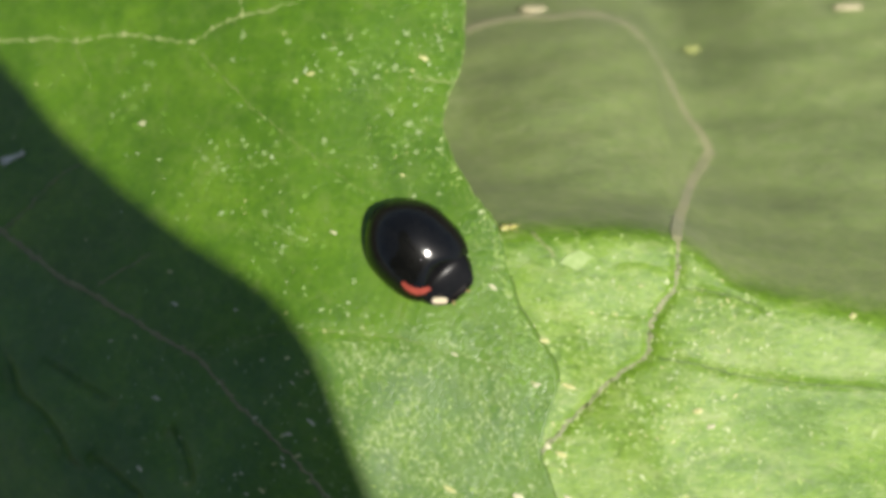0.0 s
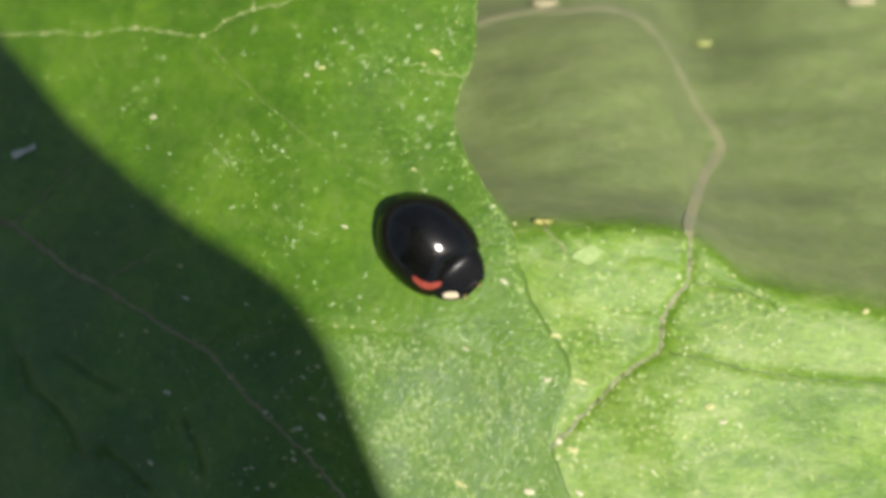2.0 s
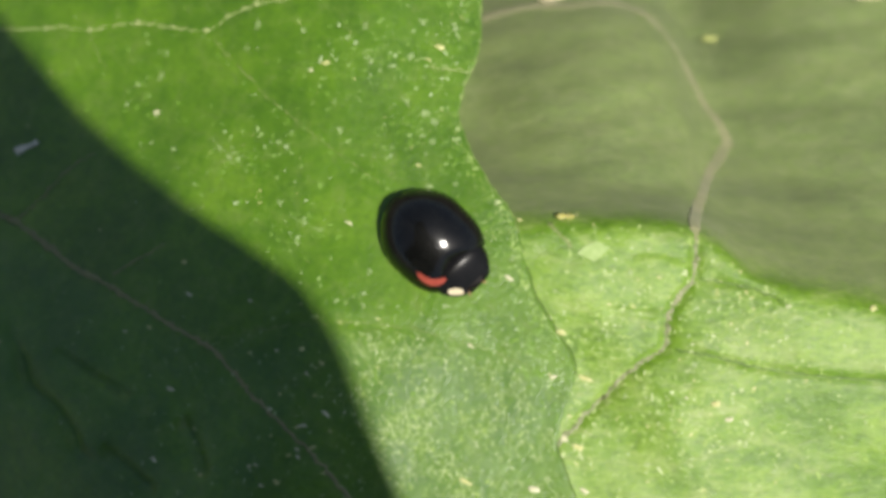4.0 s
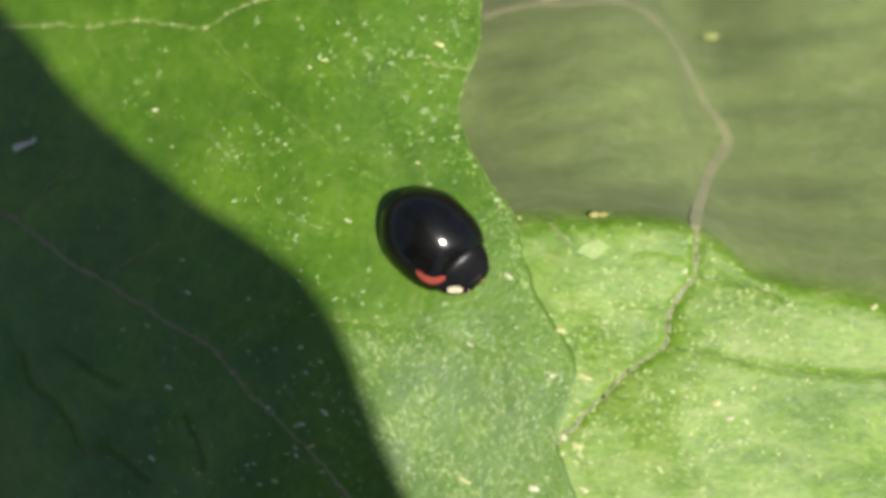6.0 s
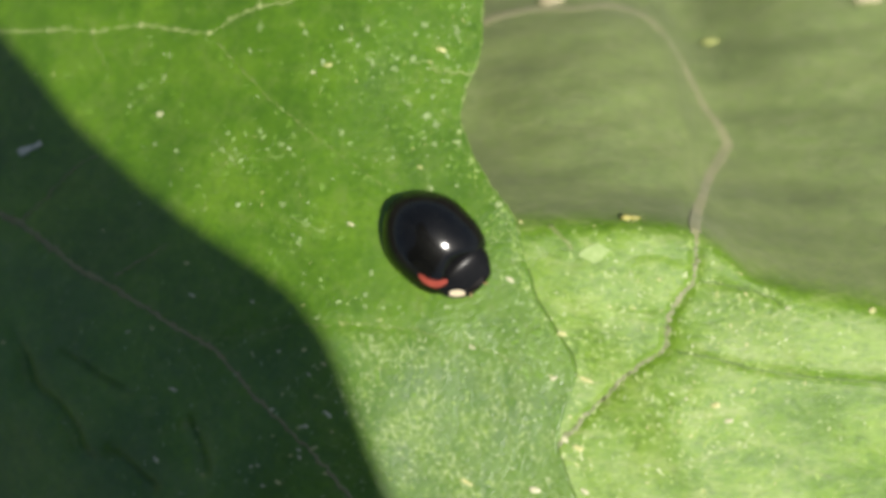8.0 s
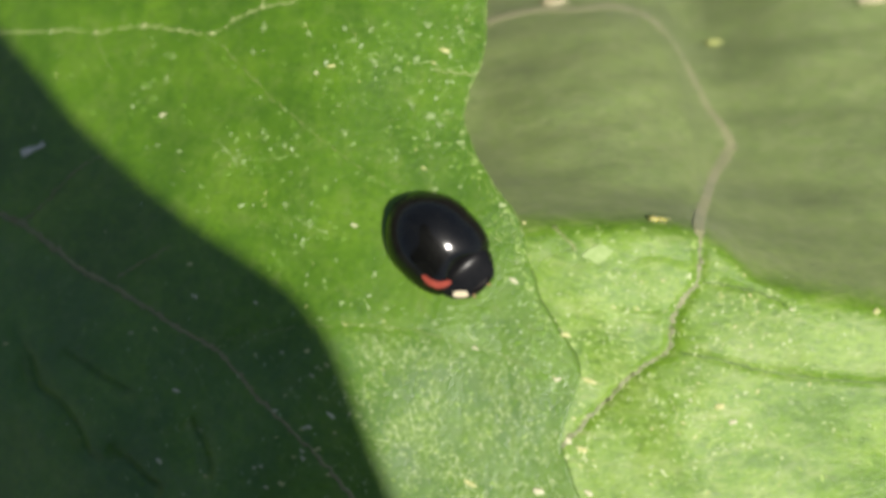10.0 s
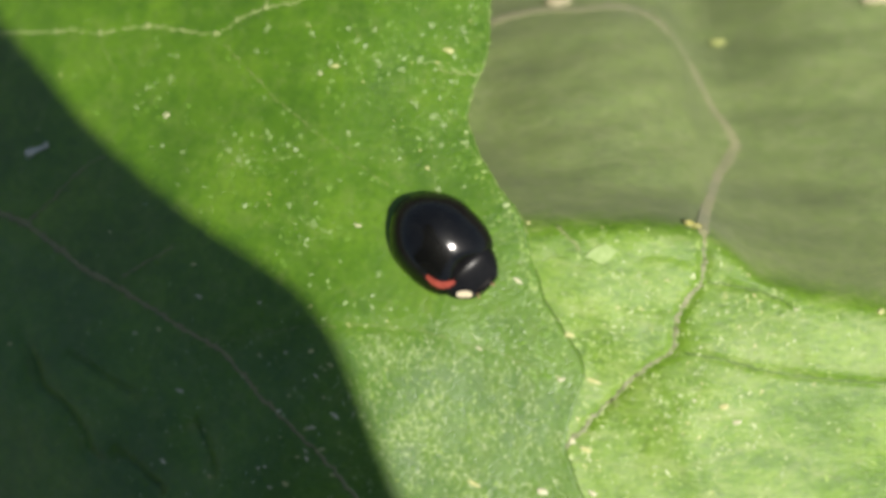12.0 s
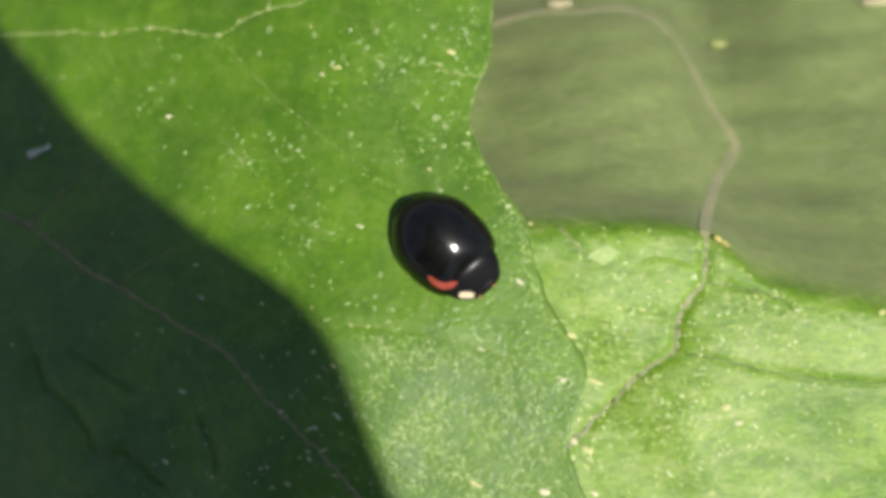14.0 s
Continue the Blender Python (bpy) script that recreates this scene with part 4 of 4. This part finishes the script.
# curled threads of scurf, each one lying on the leaf
WISPS = [
    [(-2.58, 6.7), (-2.42, 6.8), (-2.22, 6.72), (-2.18, 6.52), (-2.32, 6.4)],
    [(-1.05, 6.62), (-0.85, 6.42), (-0.6, 6.5), (-0.35, 6.4), (0.0, 6.24), (0.5, 6.26)],
    [(-7.72, 4.02), (-7.5, 3.68), (-7.2, 3.42), (-6.98, 3.02)],
    [(-4.95, 1.22), (-4.6, 1.0), (-4.35, 0.9), (-3.9, 0.66)],
    [(-2.85, -2.92), (-2.55, -3.2), (-2.2, -3.22)],
    [(0.62, -2.6), (0.86, -2.82), (1.02, -3.12), (1.4, -2.9)],
]
for pts in WISPS:
    bm = bmesh.new()
    line = rounded([(x, y, 0) for x, y in pts], 6)
    tube(bm, [on_leaf(height_a, p.x, p.y, 0.02) for p in line], 0.02 * MM, 0.01 * MM, 6, 0.5, 0.8, len(pts), [normal_at(height_a, p.x, p.y) for p in line])
    tagged(part("hair_wisp", bm, WISP_SKIN), "curled pale thread of scurf on the green leaf", "hair wisp", "hair wisps on the upper leaf")
BLURS = [(11.39, 9.84), (4.48, 10.97), (17.58, 11.32)]
for (x, y), size, mat in zip(BLURS, (0.3, 0.42, 0.4), (POLLEN_DULL, CREAM_DULL, CREAM_DULL)):
    bm = bmesh.new()
    rng = random.Random(round(size * 100))
    bmesh.ops.create_icosphere(bm, subdivisions=2, radius=size * MM)
    for v in bm.verts:
        v.co = Vector((v.co.x * 1.5, v.co.y * 0.45, v.co.z * 0.3)) * rng.uniform(0.75, 1.2)
    ob = part("debris_fleck", bm, mat)
    ob.location = on_leaf(height_b, x, y, 0.05)
    tagged(ob, "yellowish crumb clump on the leaf's far slope", "crumb", "crumbs on the bent leaf")
big_flecks(BIG_A, height_a, "crumbs on the upper leaf", 21)
big_flecks(BIG_B, height_b, "crumbs on the bent leaf", 22)

# a pale thin flake stuck to the bent leaf near its crest
FLAKE = [(4.37, -0.15), (4.56, 0.07), (5.0, 0.27), (5.45, 0.03), (4.93, -0.41)]
bm = bmesh.new()
top = [bm.verts.new(on_leaf(height_b, x, y, 0.06)) for x, y in FLAKE]
low = [bm.verts.new(on_leaf(height_b, x, y, -0.01)) for x, y in FLAKE]
bm.faces.new(top[::-1])
bm.faces.new(low)
for k in range(len(top)):
    m = (k + 1) % len(top)
    bm.faces.new((top[k], top[m], low[m], low[k]))
bmesh.ops.recalc_face_normals(bm, faces=bm.faces)
tagged(part("leaf_flake", bm, FLAKE_SKIN, smooth_faces=False), "pale green thin flake stuck on the bent leaf", "flake")

# a shed white husk lying in the shade
bm = bmesh.new()
hx, hy = -14.85, 4.11
tube(bm, [on_leaf(height_a, hx + a, hy + b, 0.06) for a, b in ((-0.42, -0.10), (-0.18, -0.02), (0.05, 0.06), (0.25, 0.10), (0.42, 0.22))], 0.12 * MM, 0.085 * MM, 7, 0.6, 0.3, 2)
tagged(part("husk", bm, HUSK), "small shed whitish insect husk on the leaf", "husk")

# fine pale hairs and scurf on the leaning part
rng = random.Random(77)
bm = bmesh.new()
count = 0
while count < 9000:
    x, y = rng.uniform(-13, 5), rng.uniform(-9.5, -1.6)
    patch_here = 0.35 + 1.3 * noise.noise(Vector((x * 0.8, y * 0.8, 3.0))) + 0.5 * noise.noise(Vector((x * 2.5, y * 2.5, 7.0)))
    if not on_a(x, y) or rng.random() > (0.04 + 0.96 * smooth(0.3, -0.9, y - curve_at(SECTOR, x))) * (0.05 + 0.95 * smooth(-3.8, -1.4, x)) * patch_here:
        continue
    p = on_leaf(height_a, x, y)
    a = rng.gauss(1.7, 1.1)
    size = MM * rng.uniform(0.4, 1.1)
    tip = p + Vector((math.cos(a) * 0.11, math.sin(a) * 0.17, 0.007)) * size
    s = Vector((math.sin(a), -math.cos(a), 0)) * 0.023 * size
    v = [bm.verts.new(p + s), bm.verts.new(p - s), bm.verts.new(p + Vector((0, 0, 0.009 * size))), bm.verts.new(tip)]
    for f in ((0, 1, 3), (1, 2, 3), (2, 0, 3)):
        bm.faces.new([v[i] for i in f])
    count += 1
tagged(part("leaf_hairs", bm, HAIR, smooth_faces=False), "fine short pale hairs on the leaf", "hairs", kind="stuff")


# ---- what moves ----
def motions():
    # seconds, place in mm, heading in degrees
    rows = [
        (0, 2.74, 0.98, 9),
        (0.5, 2.75, 0.96, 7),
        (1, 2.93, 1.01, -1),
        (1.5, 3.22, 1.03, -3),
        (2, 3.47, 0.98, -1),
        (2.5, 3.47, 0.94, 0),
        (3.2, 3.66, 1.01, 1),
        (4.2, 4.11, 1.03, 3),
        (5.3, 4.61, 1.05, 4),
        (6, 5.1, 1.02, 0),
        (6.5, 5.39, 1.05, -2),
        (7, 5.58, 1.02, 2),
        (7.5, 5.86, 1.0, -1),
        (8.2, 6.2, 1.06, -1),
        (9.3, 6.64, 1.05, -1),
        (10.3, 7.04, 1.01, -2),
        (10.6, 7.22, 0.98, -6),
        (11, 7.48, 0.94, -10),
        (11.5, 7.76, 0.88, -14),
        (12, 7.89, 0.87, -18),
        (12.5, 8.01, 0.79, -23),
        (13, 8.21, 0.71, -29),
        (13.5, 8.4, 0.61, -30),
        (14, 8.73, 0.36, -33),
    ]
    poses = []
    for t, x, y, a in rows:
        stand = Vector((0, 0, 1)).rotation_difference(normal_at(height_b, x, y, 0.15)).to_matrix().to_4x4()
        poses.append((t, Matrix.Translation(on_leaf(height_b, x, y)) @ stand @ pose(0, 0, 0, 0, 0, a)))
    walk(mite, poses)
    # sway of the added shade blocker, mm
    sway = [(0, -0.02), (0.5, -0.32), (1, -0.11), (1.5, 0.09), (2, 0.09), (2.5, 0.07), (3, 0.11), (5.5, 0.61), (6, 0.61),
            (6.5, 0.56), (7, 0.20), (7.5, 0.0), (8, -0.07), (10.5, -0.09), (11, -0.14), (11.5, 0.05), (12, 0.02),
            (12.5, -0.02), (13, 0.12), (13.5, -0.05), (14, -0.22)]
    base = Vector((CEN_C[0], CEN_C[1], 0)) + sun_way * SHADE_H
    walk(shade_blocker, [(t, Matrix.Translation((base + Vector((0.46, 0.89, 0)) * s) * MM)) for t, s in sway])


motions()
